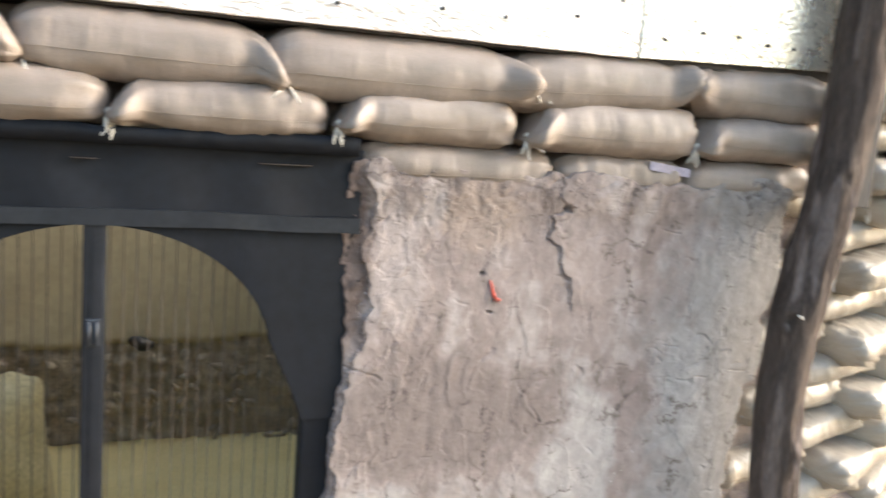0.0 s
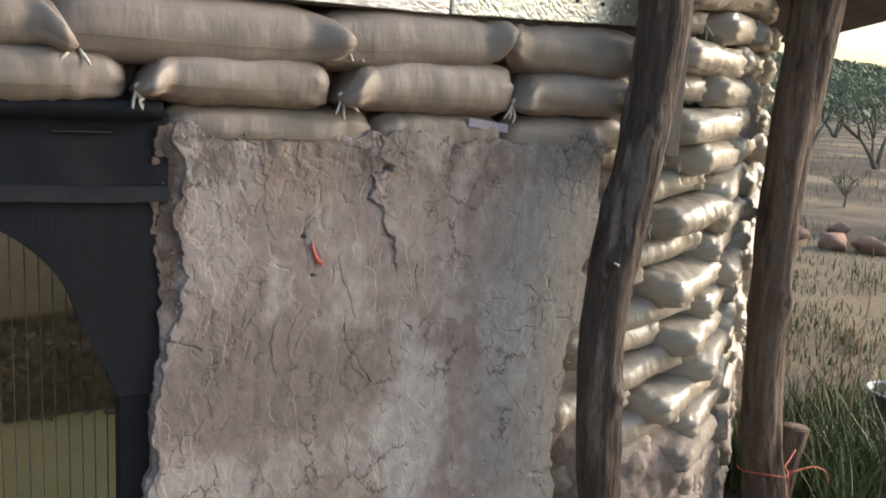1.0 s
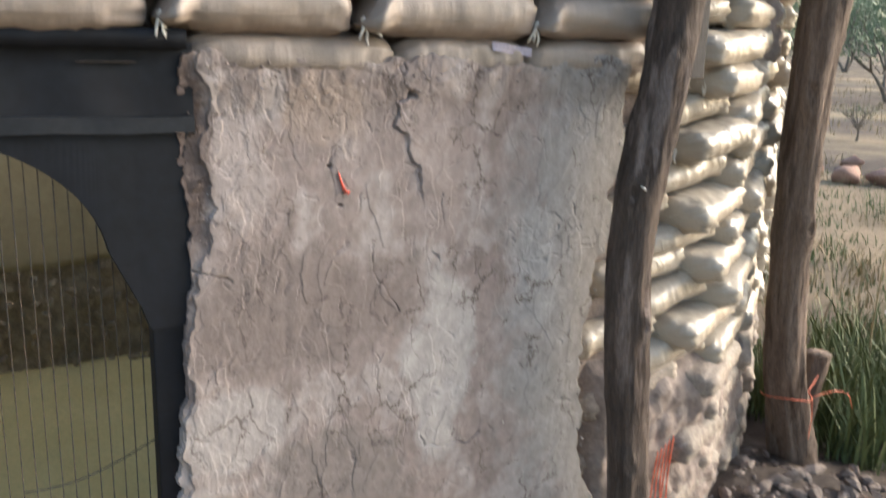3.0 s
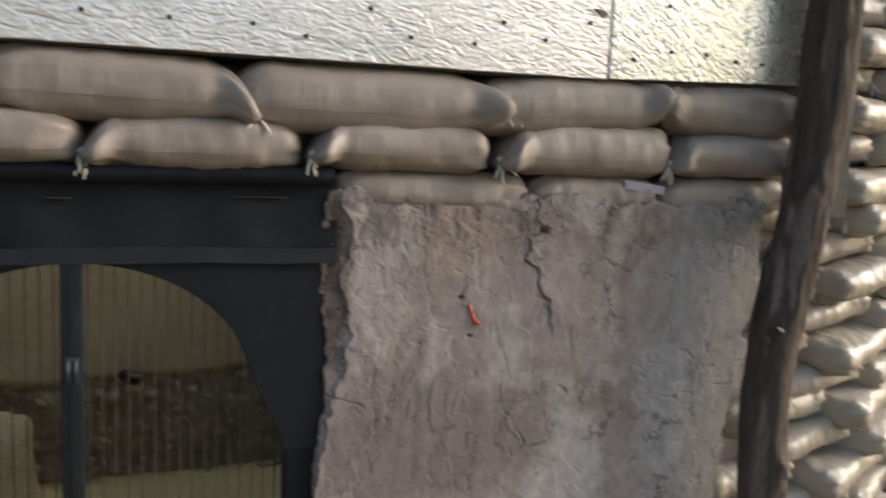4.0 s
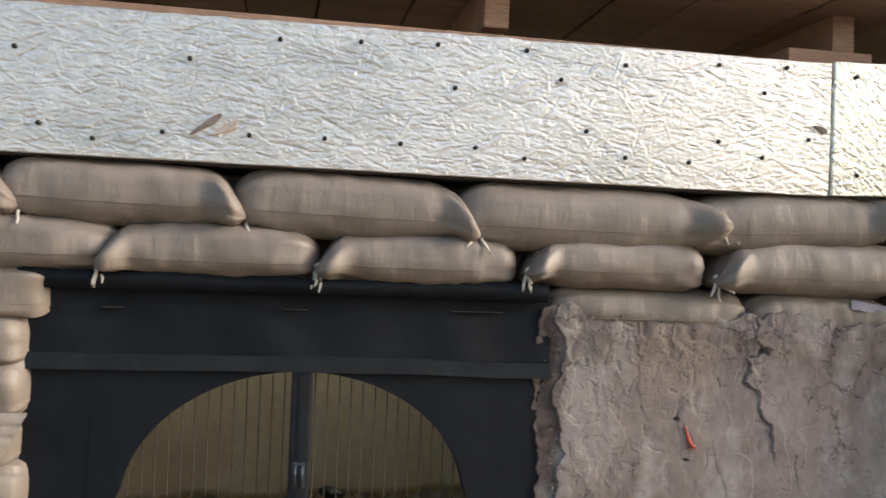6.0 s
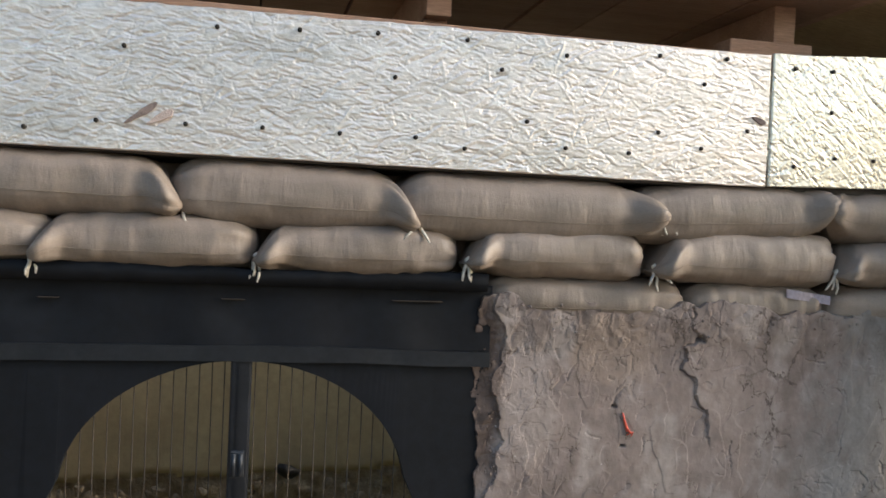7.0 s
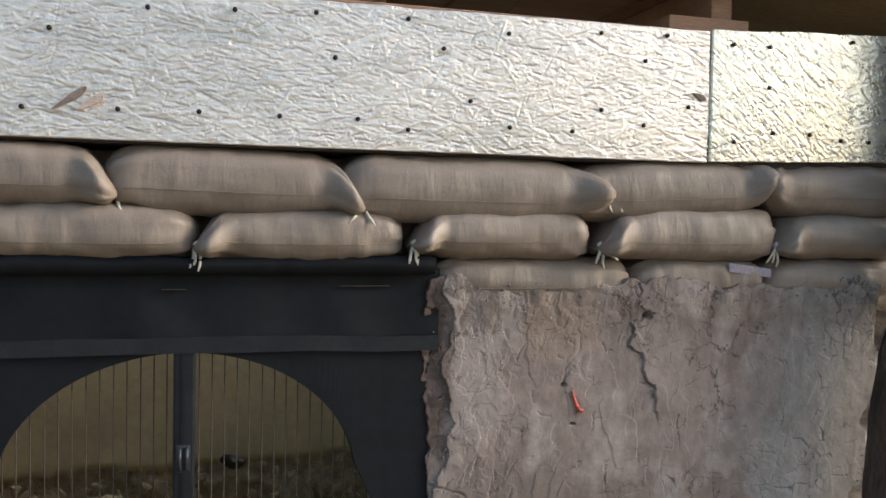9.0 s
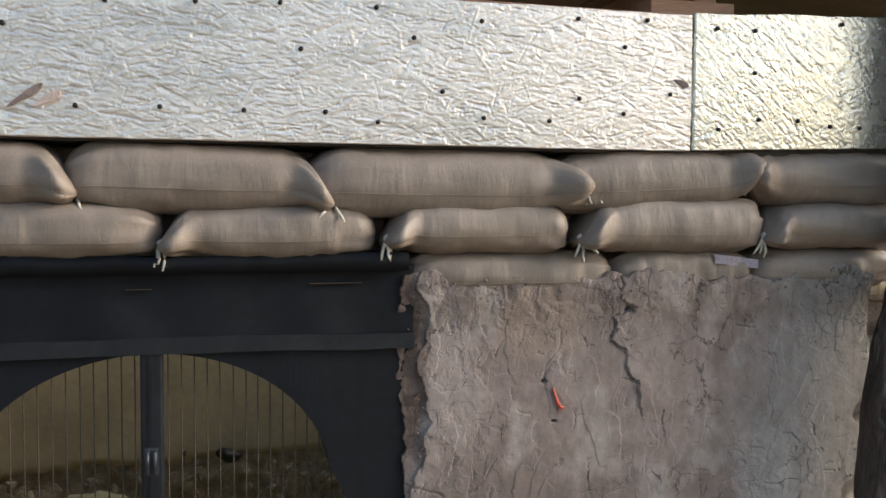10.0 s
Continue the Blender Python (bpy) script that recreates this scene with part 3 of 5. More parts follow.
    crumbs = mesh_part("crumbs", *join_data(pieces), MUD, ob, "broken crumbs of dry mud", False)
    crumbs["kind"] = "stuff"


build_plaster()


def build_mud_coat():
    s, z = np.arange(-0.52, 2.3, 0.012), np.arange(-0.15, 1.97, 0.012)
    ss, zz = np.meshgrid(s, z, indexing="ij")
    low = smooth(0.73, 0.50, zz + 0.14 * fbm(ss * 4, zz * 4, 0, 3, 3) - 0.10 * smooth(0.3, 0.9, ss))
    low = low * smooth(-0.40, -0.26, ss)
    patch = np.exp(-(((ss - 0.66 + 0.15 * (zz - 1.65)) / 0.13) ** 4 + ((zz - 1.68) / 0.20) ** 4))
    cover = np.maximum(low, patch)
    out = -0.170 + 0.172 * cover + 0.016 * cover * fbm(ss * 7, zz * 7, 2, 3, 5) + 0.05 * cover * np.abs(fbm(ss * 14, zz * 12, 2, 3, 7)) + 0.006 * fbm(ss * 40, zz * 40, 2, 2, 9)
    P = np.empty(ss.shape + (3,))
    for i in range(len(s)):
        for j in range(len(z)):
            x, y, _ = wall_point(s[i], out[i, j])
            P[i, j] = x, y, z[j]
    ob = mesh_part("mud_coat", P.reshape(-1, 3), grid_faces(len(s), len(z)), MUD_COAT)
    tagged(ob, "lumpy buff mud smeared over the lowest bags", "plaster", kind="structure")


build_mud_coat()


# ---- bags ----
def bag_data(L, H, D, seed, pinch_left=0.0, pinch_right=0.0, drop=(0.26, 0.26), blunt=7.0, nu=46, nv=40):
    u = np.linspace(-1, 1, nu)
    u = np.sign(u) * (1 - (1 - np.abs(u)) ** 1.55)
    v = np.linspace(0, 2 * math.pi, nv, endpoint=False)
    uu, vv = np.meshgrid(u, v, indexing="ij")
    a = np.abs(uu)
    pinch = np.where(uu < 0, pinch_left, pinch_right)
    fall = np.where(uu < 0, drop[0], drop[1])
    wh = np.clip(1 - a ** (blunt - 2.2 * pinch), 0, 1) ** (0.36 + 0.78 * pinch)
    wd = np.clip(1 - a ** blunt, 0, 1) ** (0.42 + 0.20 * pinch)
    c, s = np.cos(vv), np.sin(vv)
    y = D / 2 * wd * np.sign(c) * np.abs(c) ** 0.76
    z = H / 2 * wh * np.sign(s) * np.abs(s) ** (0.63 if blunt < 13 else 0.47)
    x = L / 2 * uu
    z = z - H * fall * pinch * smooth(0.68, 1.0, a)
    y = y - D * 0.32 * pinch * smooth(0.62, 1.0, a)
    z = np.where(z < 0, np.sign(z) * np.minimum(np.abs(z), H * 0.46), z)
    ends = smooth(0.45, 0.95, a)
    crease = ends * wh * (0.006 * np.sin(9 * vv + 3 * fbm(uu * 2, vv, seed, 2)) + 0.005 * np.sin(17 * vv + seed + 2 * uu) + 0.004 * smooth(0.72, 0.95, a) * np.sin(27 * vv + 2 * seed))
    lump = 0.014 * fbm(uu * 2.2 + seed * 3.7, c * 1.3, s * 1.3, 3, seed % 50) + 0.0035 * fbm(uu * 9 + seed, c * 3, s * 3, 2, seed % 37)
    fold = 0.0016 * np.sin(uu * 26 + 2.5 * fbm(uu * 3, vv, seed * 1.3, 2)) * smooth(0.1, 0.8, np.abs(fbm(uu * 2, c + seed, s, 2, 4)) * 2)
    seam = 0.0055 * np.exp(-((vv - math.pi - 0.12 - 0.10 * np.sin(uu * 2 + seed)) / 0.10) ** 2) * smooth(1.0, 0.85, a)
    y = y + (crease + lump + fold + seam) * c
    z = z + (crease + lump * 0.8 + fold) * s
    V = np.stack([x, y, z], -1).reshape(-1, 3)
    return list(V), grid_faces(nu, nv, wrap=True)


def tie_data(seed, size=0.058):
    r = random.Random(seed)
    out = []
    for k in range(3):
        p = [Vector((r.uniform(-1, 1) * 0.004, -0.004 * k, 0.004))]
        d = Vector((r.uniform(-0.5, 0.5), -0.25, -1))
        for _ in range(4):
            d = (d + Vector((r.uniform(-0.5, 0.5), r.uniform(-0.3, 0.3), r.uniform(-0.2, 0.2)))).normalized()
            p.append(p[-1] + d * size * r.uniform(0.18, 0.3))
        out.append(tube_data(p, [0.0036, 0.0044, 0.0036, 0.0032, 0.0020], 6))
    out.append(tube_data([(-0.006, -0.002, 0.003), (0.0, -0.006, 0.006), (0.007, -0.002, 0.002)], [0.004, 0.0075, 0.004], 6))
    return join_data(out)


BAG_LABEL = "full tan woven sandbag with its neck tied in string"
bag_count = 0


def sandbag(x, y, z, turn, L, H, D=0.26, tie="left", pinch=(0.7, 0.3), roll=0.0, label="", tilt=0.0, group="sandbags of the hut wall", drop=(0.26, 0.26), blunt=7.0, material=None):
    global bag_count
    bag_count += 1
    v, f = bag_data(L, H, D, bag_count, *pinch, drop, blunt)
    ob = mesh_part("sandbag", v, f, material or BAG)
    ob.matrix_world = pose(x, y, z, roll, tilt, turn)
    tagged(ob, label or BAG_LABEL, "sandbag", group)
    row = [Vector(v[i * 40 + 21]) + Vector((0, -0.0008, 0)) for i in range(4, 43)]
    mesh_part("seam", *tube_data(row, 0.0007, 5), SEAM, ob, "stitched side seam")
    if tie:
        side = -1 if tie == "left" else 1
        p = pinch[0] if side < 0 else pinch[1]
        t = mesh_part("tie", *tie_data(bag_count), STRING, ob, "frayed white string tie")
        t.location = (side * (L / 2 - 0.010), -D * 0.32 * p - 0.016, -H * (drop[0] if side < 0 else drop[1]) * p + 0.004)
    return ob


# top course: left end, right end, low and high edge, then the tied end, its pinch, how far the neck hangs, and the lean
for x0, x1, z0, z1, tie, pinch, drop, lean in ((-1.26, -0.755, 1.745, 1.862, "right", (0.2, 0.9), 0.26, 1.0), (-0.80, -0.305, 1.738, 1.868, "right", (0.15, 0.9), 0.26, 1.0), (-0.330, 0.206, 1.728, 1.868, "right", (0.2, 1.0), 0.30, 1.0),
                                               (0.150, 0.800, 1.718, 1.868, "right", (0.25, 1.1), 0.02, 0.3), (0.70, 1.255, 1.738, 1.876, "right", (0.5, 0.9), -0.20, -2.6), (1.215, 1.72, 1.752, 1.888, "left", (0.9, 0.2), 0.0, 0.0)):
    sandbag((x0 + x1) / 2, 0.085, (z0 + z1) / 2, 0, x1 - x0 + 0.02, (z1 - z0) * 1.16, 0.28, tie=tie, pinch=pinch, tilt=lean, drop=(0.26, drop) if tie == "right" else (drop, 0.26))
# second course
for x0, x1, z0, z1 in ((-1.10, -0.555, 1.632, 1.747), (-0.60, -0.145, 1.628, 1.744), (-0.148, 0.305, 1.630, 1.744), (0.322, 0.760, 1.637, 1.756), (0.780, 1.28, 1.634, 1.765), (1.272, 1.70, 1.640, 1.757)):
    sandbag((x0 + x1) / 2, 0.08, (z0 + z1) / 2, 0, x1 - x0 + 0.015, (z1 - z0) * 1.14, 0.27, tie="left", pinch=(0.95, 0.1))
# third course, half sunk in the plaster
for x0, x1 in ((0.372, 0.888), (0.885, 1.262), (1.262, 1.70)):
    sandbag((x0 + x1) / 2, 0.115, 1.586, 0, x1 - x0 + 0.02, 0.122, 0.27, tie="left", pinch=(0.2, 0.2), label="tan woven sandbag half sunk in mud plaster")
# the stack beside the gate
z = 1.588
for i in range(15):
    end = (-0.685, -0.725, -0.722, -0.735, -0.718, -0.722)[i % 6]
    sandbag(end - 0.27, 0.085, z, 0, 0.54, 0.124, 0.26, tie="right", pinch=(0.2, 0.05 * (i % 3)), blunt=22.0, label="full tan woven sandbag stacked beside the gate")
    z -= 0.0985 if i != 2 else 0.104
# folded bag end hanging out of the stack
def build_flap():
    u, v = np.linspace(0, 1, 30), np.linspace(0, 1, 26)
    uu, vv = np.meshgrid(u, v, indexing="ij")
    half = 0.068 * (1 - 0.78 * vv ** 1.3)
    xx = (uu - 0.5) * 2 * half - 0.03 * vv
    zz = -vv * 0.165
    yy = -0.03 * np.sin(vv * 2.6) - 0.012 * (1 - (2 * uu - 1) ** 2) + 0.004 * np.sin(zz * 300 + uu * 3) * smooth(0.75, 0.1, vv) * smooth(0.2, 0.8, uu) + 0.004 * fbm(uu * 6, vv * 6, 0, 3)
    front = np.stack([xx, yy, zz], -1).reshape(-1, 3)
    back = front + np.array([0, 0.012, 0])
    n = len(front)
    f = grid_faces(30, 26)
    faces = f + [tuple(i + n for i in q[::-1]) for q in f]
    ob = mesh_part("bag_end", np.concatenate([front, back]), faces, BAG)
    ob.location = (-0.785, -0.045, 1.345)
    tagged(ob, "creased tan bag end folded over and printed with dark marks", "sandbag")
    for k, (dx, dz, w, h) in enumerate(((-0.014, -0.050, 0.010, 0.008), (-0.013, -0.066, 0.006, 0.010), (-0.018, -0.082, 0.011, 0.012), (-0.020, -0.100, 0.008, 0.009), (-0.020, -0.118, 0.007, 0.012))):
        part("print_mark", box_bm(dx - w / 2, dx + w / 2, -0.0505 - 0.0008 * k, -0.044, dz - h / 2, dz + h / 2), INK, ob)
    t = mesh_part("tie", *tie_data(77, 0.045), STRING, ob, "white string tie")
    t.location = (-0.035, -0.022, -0.158)


build_flap()

# the curved side wall, course by course
rnd = random.Random(11)
zc, course = 2.132, 0
while zc > -0.05:
    s = -0.36 + (0.17 if course % 2 else 0.0) + rnd.uniform(-0.03, 0.03)
    if zc > 1.55:
        s = -0.20 + (0.16 if course % 2 else 0.0)
    while s < (1.75 if zc < 2.0 else 0.75):
        L = rnd.uniform(0.31, 0.43)
        H = 0.099 * rnd.uniform(1.04, 1.15)
        x, y, turn = wall_point(s + L / 2, -0.105 + rnd.uniform(-0.015, 0.018) - (0.05 if s < -0.1 else 0.0))
        side = "right" if rnd.random() < 0.5 else "left"
        pinch = (rnd.uniform(0.0, 0.18), rnd.uniform(0.0, 0.18))
        sandbag(x, y, zc + rnd.uniform(-0.008, 0.008), turn + rnd.uniform(1, 8), L, H, 0.25, tie=side, pinch=pinch, blunt=12.0, material=BAG_SHINY_LIT if zc > 0.56 else BAG_MUDDY,
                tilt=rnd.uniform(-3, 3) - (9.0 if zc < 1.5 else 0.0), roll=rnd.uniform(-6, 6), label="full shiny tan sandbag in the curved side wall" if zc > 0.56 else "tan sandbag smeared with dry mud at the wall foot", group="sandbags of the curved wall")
        s += L + rnd.uniform(0.004, 0.032)
    zc -= 0.0995
    course += 1


# ---- gate ----
def build_gate():
    gate = thing("gate", (0, 0, 0), "black painted double gate with arched head and thin vertical bars", "gate")
    cx = -0.169
    y0, y1 = 0.014, 0.050
    bm = bmesh.new()
    ea, eb, ez = 0.377, 0.30, 1.13            # elliptic head, then legs that flare a little
    half = [(ea * math.cos(t), ez + eb * math.sin(t)) for t in np.linspace(0.13, math.pi / 2, 26)]
    right = [(0.452, 0.985), (0.434, 1.04)] + half
    low = [(-0.742, 0.985)] + [(cx - p, q) for p, q in right] + [(cx + p, q) for p, q in right[::-1][1:]] + [(0.392, 0.985)]
    bottom = [bm.verts.new((x, y0 + 0.004 * noise.noise((x * 5, z * 5, 1)), z)) for x, z in low]
    top = [bm.verts.new((x, y0 + 0.004 * noise.noise((x * 5, 9, 1)), 1.452)) for x, _ in low]
    for i in range(len(low) - 1):
        bm.faces.new((bottom[i], bottom[i + 1], top[i + 1], top[i]))
    ext = bmesh.ops.extrude_face_region(bm, geom=bm.faces[:])
    bmesh.ops.translate(bm, verts=[v for v in ext["geom"] if isinstance(v, bmesh.types.BMVert)], vec=(0, y1 - y0, 0))
    bmesh.ops.recalc_face_normals(bm, faces=bm.faces)
    part("arch_panel", bm, BLACK, gate)
    # header cloth, gently waved
    x, z = np.linspace(-0.742, 0.392, 90), np.linspace(1.452, 1.612, 16)
    xx, zz = np.meshgrid(x, z, indexing="ij")
    yy = 0.004 - 0.003 * smooth(1.575, 1.59, zz) + 0.006 * fbm(xx * 5, zz * 9, 0, 3, 2) + 0.002 * np.sin(xx * 30 + 8 * zz)
    F = np.stack([xx, yy, zz], -1).reshape(-1, 3)
    f = grid_faces(90, 16)
    n = len(F)
    mesh_part("header", np.concatenate([F, F + np.array([0, 0.03, 0])]), f + [tuple(i + n for i in q[::-1]) for q in f] +
              [(i * 16 + 15, (i + 1) * 16 + 15, (i + 1) * 16 + 15 + n, i * 16 + 15 + n) for i in range(89)] + [(i * 16, i * 16 + n, (i + 1) * 16 + n, (i + 1) * 16) for i in range(89)], BLACK, gate)
    x = np.linspace(-0.742, 0.392, 70)
    rows = []
    for dz, dy in ((-0.019, 0.008), (-0.0180, -0.0030), (0.0165, -0.0035), (0.0175, 0.006)):
        rows.append([(q, dy + 0.003 * noise.noise((q * 9, 0, 4)), 1.448 + dz - 0.006 * (q > 0.1) * min(1, (q - 0.1) * 6) + 0.002 * noise.noise((q * 7, dz * 90, 2))) for q in x])
    V = [p for i in range(70) for p in (rows[0][i], rows[1][i], rows[2][i], rows[3][i])]
    mesh_part("seam_strip", V, grid_faces(70, 4), BLACK_TAPE, gate, "faded bluish black seam strip", False)
    for x0, x1, z0 in ((-0.585, -0.545, 1.561), (-0.215, -0.165, 1.566), (0.16, 0.275, 1.572)):
        part("scratch", box_bm(x0, x1, -0.0075, 0.006, z0, z0 + 0.0012), ROD, gate, "thin rusty scratch")
    for x0, x1 in ((-0.742, -0.632), (0.288, 0.392)):
        part("jamb", box_bm(x0, x1, 0.026, 0.075, -0.10, 0.992, bevel=0.005), BLACK, gate)
    part("meeting_stile", box_bm(-0.190, -0.144, 0.004, 0.046, -0.05, 1.462, bevel=0.006), BLACK_STEEL, gate)
    for s in (-1, 1):
        part("stile_edge", box_bm(-0.169 + s * 0.002 - 0.0015, -0.169 + s * 0.002 + 0.0015, 0.001, 0.008, -0.05, 1.44), BLACK_STEEL, gate)
    lock = part("latch", box_bm(-0.184, -0.154, -0.006, 0.006, 1.176, 1.236, bevel=0.004), LATCH, gate, "worn steel latch")
    for dx in (-0.008, 0.007):
        tube("latch_pin", [(-0.169 + dx, -0.008, 1.182), (-0.169 + dx, -0.008, 1.230)], 0.005, LATCH, lock)
    # bars
    v, fcs = tube_data([(0, 0, -0.04), (0, 0, 0.5), (0, 0, 1.0), (0, 0, 1.50)], 0.0014, 6)
    base = None
    i = 0
    for x0, x1 in ((-0.630, -0.192), (0.286, -0.146)):
        step = 0.0262 if x1 < x0 else 0.0272
        count = int(abs(x1 - x0) / step)
        for k in range(count):
            q = x0 + (x1 - x0) * (k + 0.6) / count
            if base is None:
                base = mesh_part("bar", v, fcs, ROD, gate)
                ob = base
            else:
                ob = new("bar", base.data)
                ob.parent = gate
            ob.matrix_local = pose(q, 0.062, 0, 0, 0.15 * noise.noise((k * 3.1, x0, 0)), 20 * k)
    for z0, dz in ((0.52, 0.010), (0.16, 0.008)):
        for x0, x1 in ((-0.64, -0.185), (-0.155, 0.30)):
            tube("cross_wire", [(x0 + (x1 - x0) * t, 0.066, z0 + dz * math.sin(t * 3 + x0 * 5)) for t in np.linspace(0, 1, 12)], 0.0019, ROD, gate)
    tube("bent_wire", [(0.30 - 0.30 * t, 0.068, 0.70 - 0.075 * math.sin(t * 1.9)) for t in np.linspace(0, 1, 14)], 0.0019, ROD, gate)
    tube("bent_wire", [(-0.16 - 0.47 * t, 0.068, 0.66 - 0.03 * math.sin(t * 3.1)) for t in np.linspace(0, 1, 14)], 0.0019, ROD, gate)


build_gate()


def build_plastic_strip():
    x = np.linspace(-0.75, 0.375, 160)
    top = 1.640 + 0.008 * fbm(x * 14, 0 * x, 1, 4, 3) + 0.004 * np.sin(x * 9)
    verts, n = [], len(x)
    for q, t in zip(x, top):
        for y, z in ((-0.022, 1.600), (-0.030, t), (0.02, t + 0.002), (0.02, 1.600)):
            verts.append((q, y + 0.006 * noise.noise((q * 16, z * 20, 0)), z))
    ob = mesh_part("plastic_strip", verts, grid_faces(n, 4, wrap=True), BLACK)
    tagged(ob, "ragged strip of black plastic sheet above the gate", "plastic sheet")


build_plastic_strip()


# ---- foil board above ----
def flakes(nx, nz, res, count, seed, lie, cross):
    """Relief of pressed wood strands under foil, with sharp pinched grooves between some of them."""
    r = random.Random(seed)
    H = np.zeros((nx, nz))
    for k in range(count):
        cx, cz = r.uniform(0, nx), r.uniform(0, nz)
        groove = k > count * 0.90
        L, W = (r.uniform(0.006, 0.026) / res, 0.0011 / res) if groove else (r.uniform(0.010, 0.050) / res, r.uniform(0.0012, 0.0050) / res)
        pick = r.random()
        a = radians(r.gauss(lie, 11) if pick < 0.64 else r.gauss(cross, 12) if pick < 0.88 else r.uniform(-80, 80))
        ca, sa = math.cos(a), math.sin(a)
        ex, ez = abs(L * ca) + abs(W * sa) + 1, abs(L * sa) + abs(W * ca) + 1
        i0, i1, j0, j1 = max(0, int(cx - ex)), min(nx, int(cx + ex) + 1), max(0, int(cz - ez)), min(nz, int(cz + ez) + 1)
        if i1 <= i0 or j1 <= j0:
            continue
        I, J = np.meshgrid(np.arange(i0, i1) - cx, np.arange(j0, j1) - cz, indexing="ij")
        p, q = I * ca + J * sa, -I * sa + J * ca
        if groove:
            H[i0:i1, j0:j1] -= r.uniform(0.0004, 0.0014) * np.exp(-(q / W) ** 2) * (np.abs(p) < L)
            continue
        inside = (np.abs(p) < L * (1 - 0.25 * np.abs(q / W))) & (np.abs(q) < W)
        level = r.uniform(0, 0.0004) + (q / W + 1) * r.uniform(0.0, 0.00055) * (1 if r.random() < 0.65 else -0.8) + p / L * 0.0003
        H[i0:i1, j0:j1] = np.where(inside, level, H[i0:i1, j0:j1])
    return H


def build_board(name, x0, x1, low, high, y, material, seed, label, nails, lie, cross):
    res = 0.0021
    nx, nz = int((x1 - x0) / res), 146
    x, t = np.linspace(x0, x1, nx), np.linspace(0, 1, nz)
    xx, tt = np.meshgrid(x, t, indexing="ij")
    H = flakes(nx, nz, res, int((x1 - x0) * 6500), seed, lie, cross)
    lo = low[0] + (low[1] - low[0]) * (xx - x0) / (x1 - x0) + 0.0015 * fbm(xx * 20, 0 * xx, 0, 3, 4)
    hi = high[0] + (high[1] - high[0]) * (xx - x0) / (x1 - x0) + 0.004 * fbm(xx * 16, 0 * xx, 3, 4, 6)
    zz = lo + (hi - lo) * tt
    yy = y - H - 0.004 * fbm(xx * 1.5, zz * 3, 0, 2, 8)
    F = np.stack([xx, yy, zz], -1).reshape(-1, 3)
    B = np.stack([xx, 0 * yy + y + 0.012, zz], -1).reshape(-1, 3)
    n = nx * nz
    f = grid_faces(nx, nz)
    rim = [(i * nz, i * nz + n, (i + 1) * nz + n, (i + 1) * nz) for i in range(nx - 1)] + [(i * nz + nz - 1, (i + 1) * nz + nz - 1, (i + 1) * nz + nz - 1 + n, i * nz + nz - 1 + n) for i in range(nx - 1)]
    rim += [(j, j + 1, j + 1 + n, j + n) for j in range(nz - 1)] + [((nx - 1) * nz + j, (nx - 1) * nz + j + n, (nx - 1) * nz + j + 1 + n, (nx - 1) * nz + j + 1) for j in range(nz - 1)]
    board = mesh_part(name, np.concatenate([F, B]), f + rim + [(0 + n, nz - 1 + n, nx * nz - 1 + n, (nx - 1) * nz + n)], material)
    tagged(board, label, "board")
    v, fc = tube_data([(0, 0.006, 0), (0, -0.003, 0), (0, -0.0042, 0)], [0.0052, 0.0052, 0.003], 8)
    data = None
    for px, pz in nails:
        if data is None:
            ob = mesh_part("screw", v, fc, NAIL, board)
            data = ob.data
        else:
            ob = new("screw", data)
            ob.parent = board
        ob.location = (px, y - 0.003, pz)
    return board


board = build_board("foil_board", -1.95, 1.050, (1.871, 1.874), (2.165, 2.192), -0.046, FOIL, 3, "silver foil faced strand board with a wrinkled surface",
                    ((-0.768, 2.084), (-0.427, 2.086), (-0.244, 2.141), (-0.073, 2.150), (0.095, 2.158), (0.296, 2.161), (0.530, 2.146), (0.759, 2.165), (0.137, 2.066), (0.378, 2.102),
                     (0.876, 2.108), (-0.864, 1.943), (-0.717, 1.933), (-0.612, 1.908), (-0.476, 1.930), (-0.300, 1.934), (-0.143, 1.937), (0.021, 1.936), (0.188, 1.938), (0.300, 1.920),
                     (0.442, 1.990), (0.537, 1.936), (0.692, 1.934), (0.764, 1.987), (0.875, 1.956), (0.932, 2.172), (0.994, 2.005)), -9.0, 28.0)
build_board("foil_board", 1.057, 1.735, (1.876, 1.897), (2.196, 2.226), -0.050, FOIL_SPECKED, 8, "silver foil board freckled with dark specks",
            ((1.113, 2.163), (1.216, 2.164), (1.461, 2.193), (1.217, 2.064), (1.121, 1.927), (1.232, 1.953), (1.340, 1.953), (1.434, 1.942), (1.521, 1.941)), -38.0, 20.0)


def torn_patch(cx, cz, L, W, a, seed, material, lift=0.0):
    pts = []
    for k in range(14):
        t = 2 * math.pi * k / 14
        r = 1 + 0.25 * noise.noise((math.cos(t) * 2, math.sin(t) * 2, seed))
        p, q = L * math.cos(t) * r, W * math.sin(t) * r * (0.6 + 0.4 * math.cos(t))
        pts.append((cx + p * math.cos(a) - q * math.sin(a), cz + p * math.sin(a) + q * math.cos(a)))
    v = [(x, -0.0525 - lift, z) for x, z in pts] + [(x, -0.044, z) for x, z in pts]
    n = len(pts)
    mesh_part("torn_patch", v, [tuple(range(n))] + [(i, i + n, (i + 1) % n + n, (i + 1) % n) for i in range(n)], material, board, "torn foil showing bare board", False)


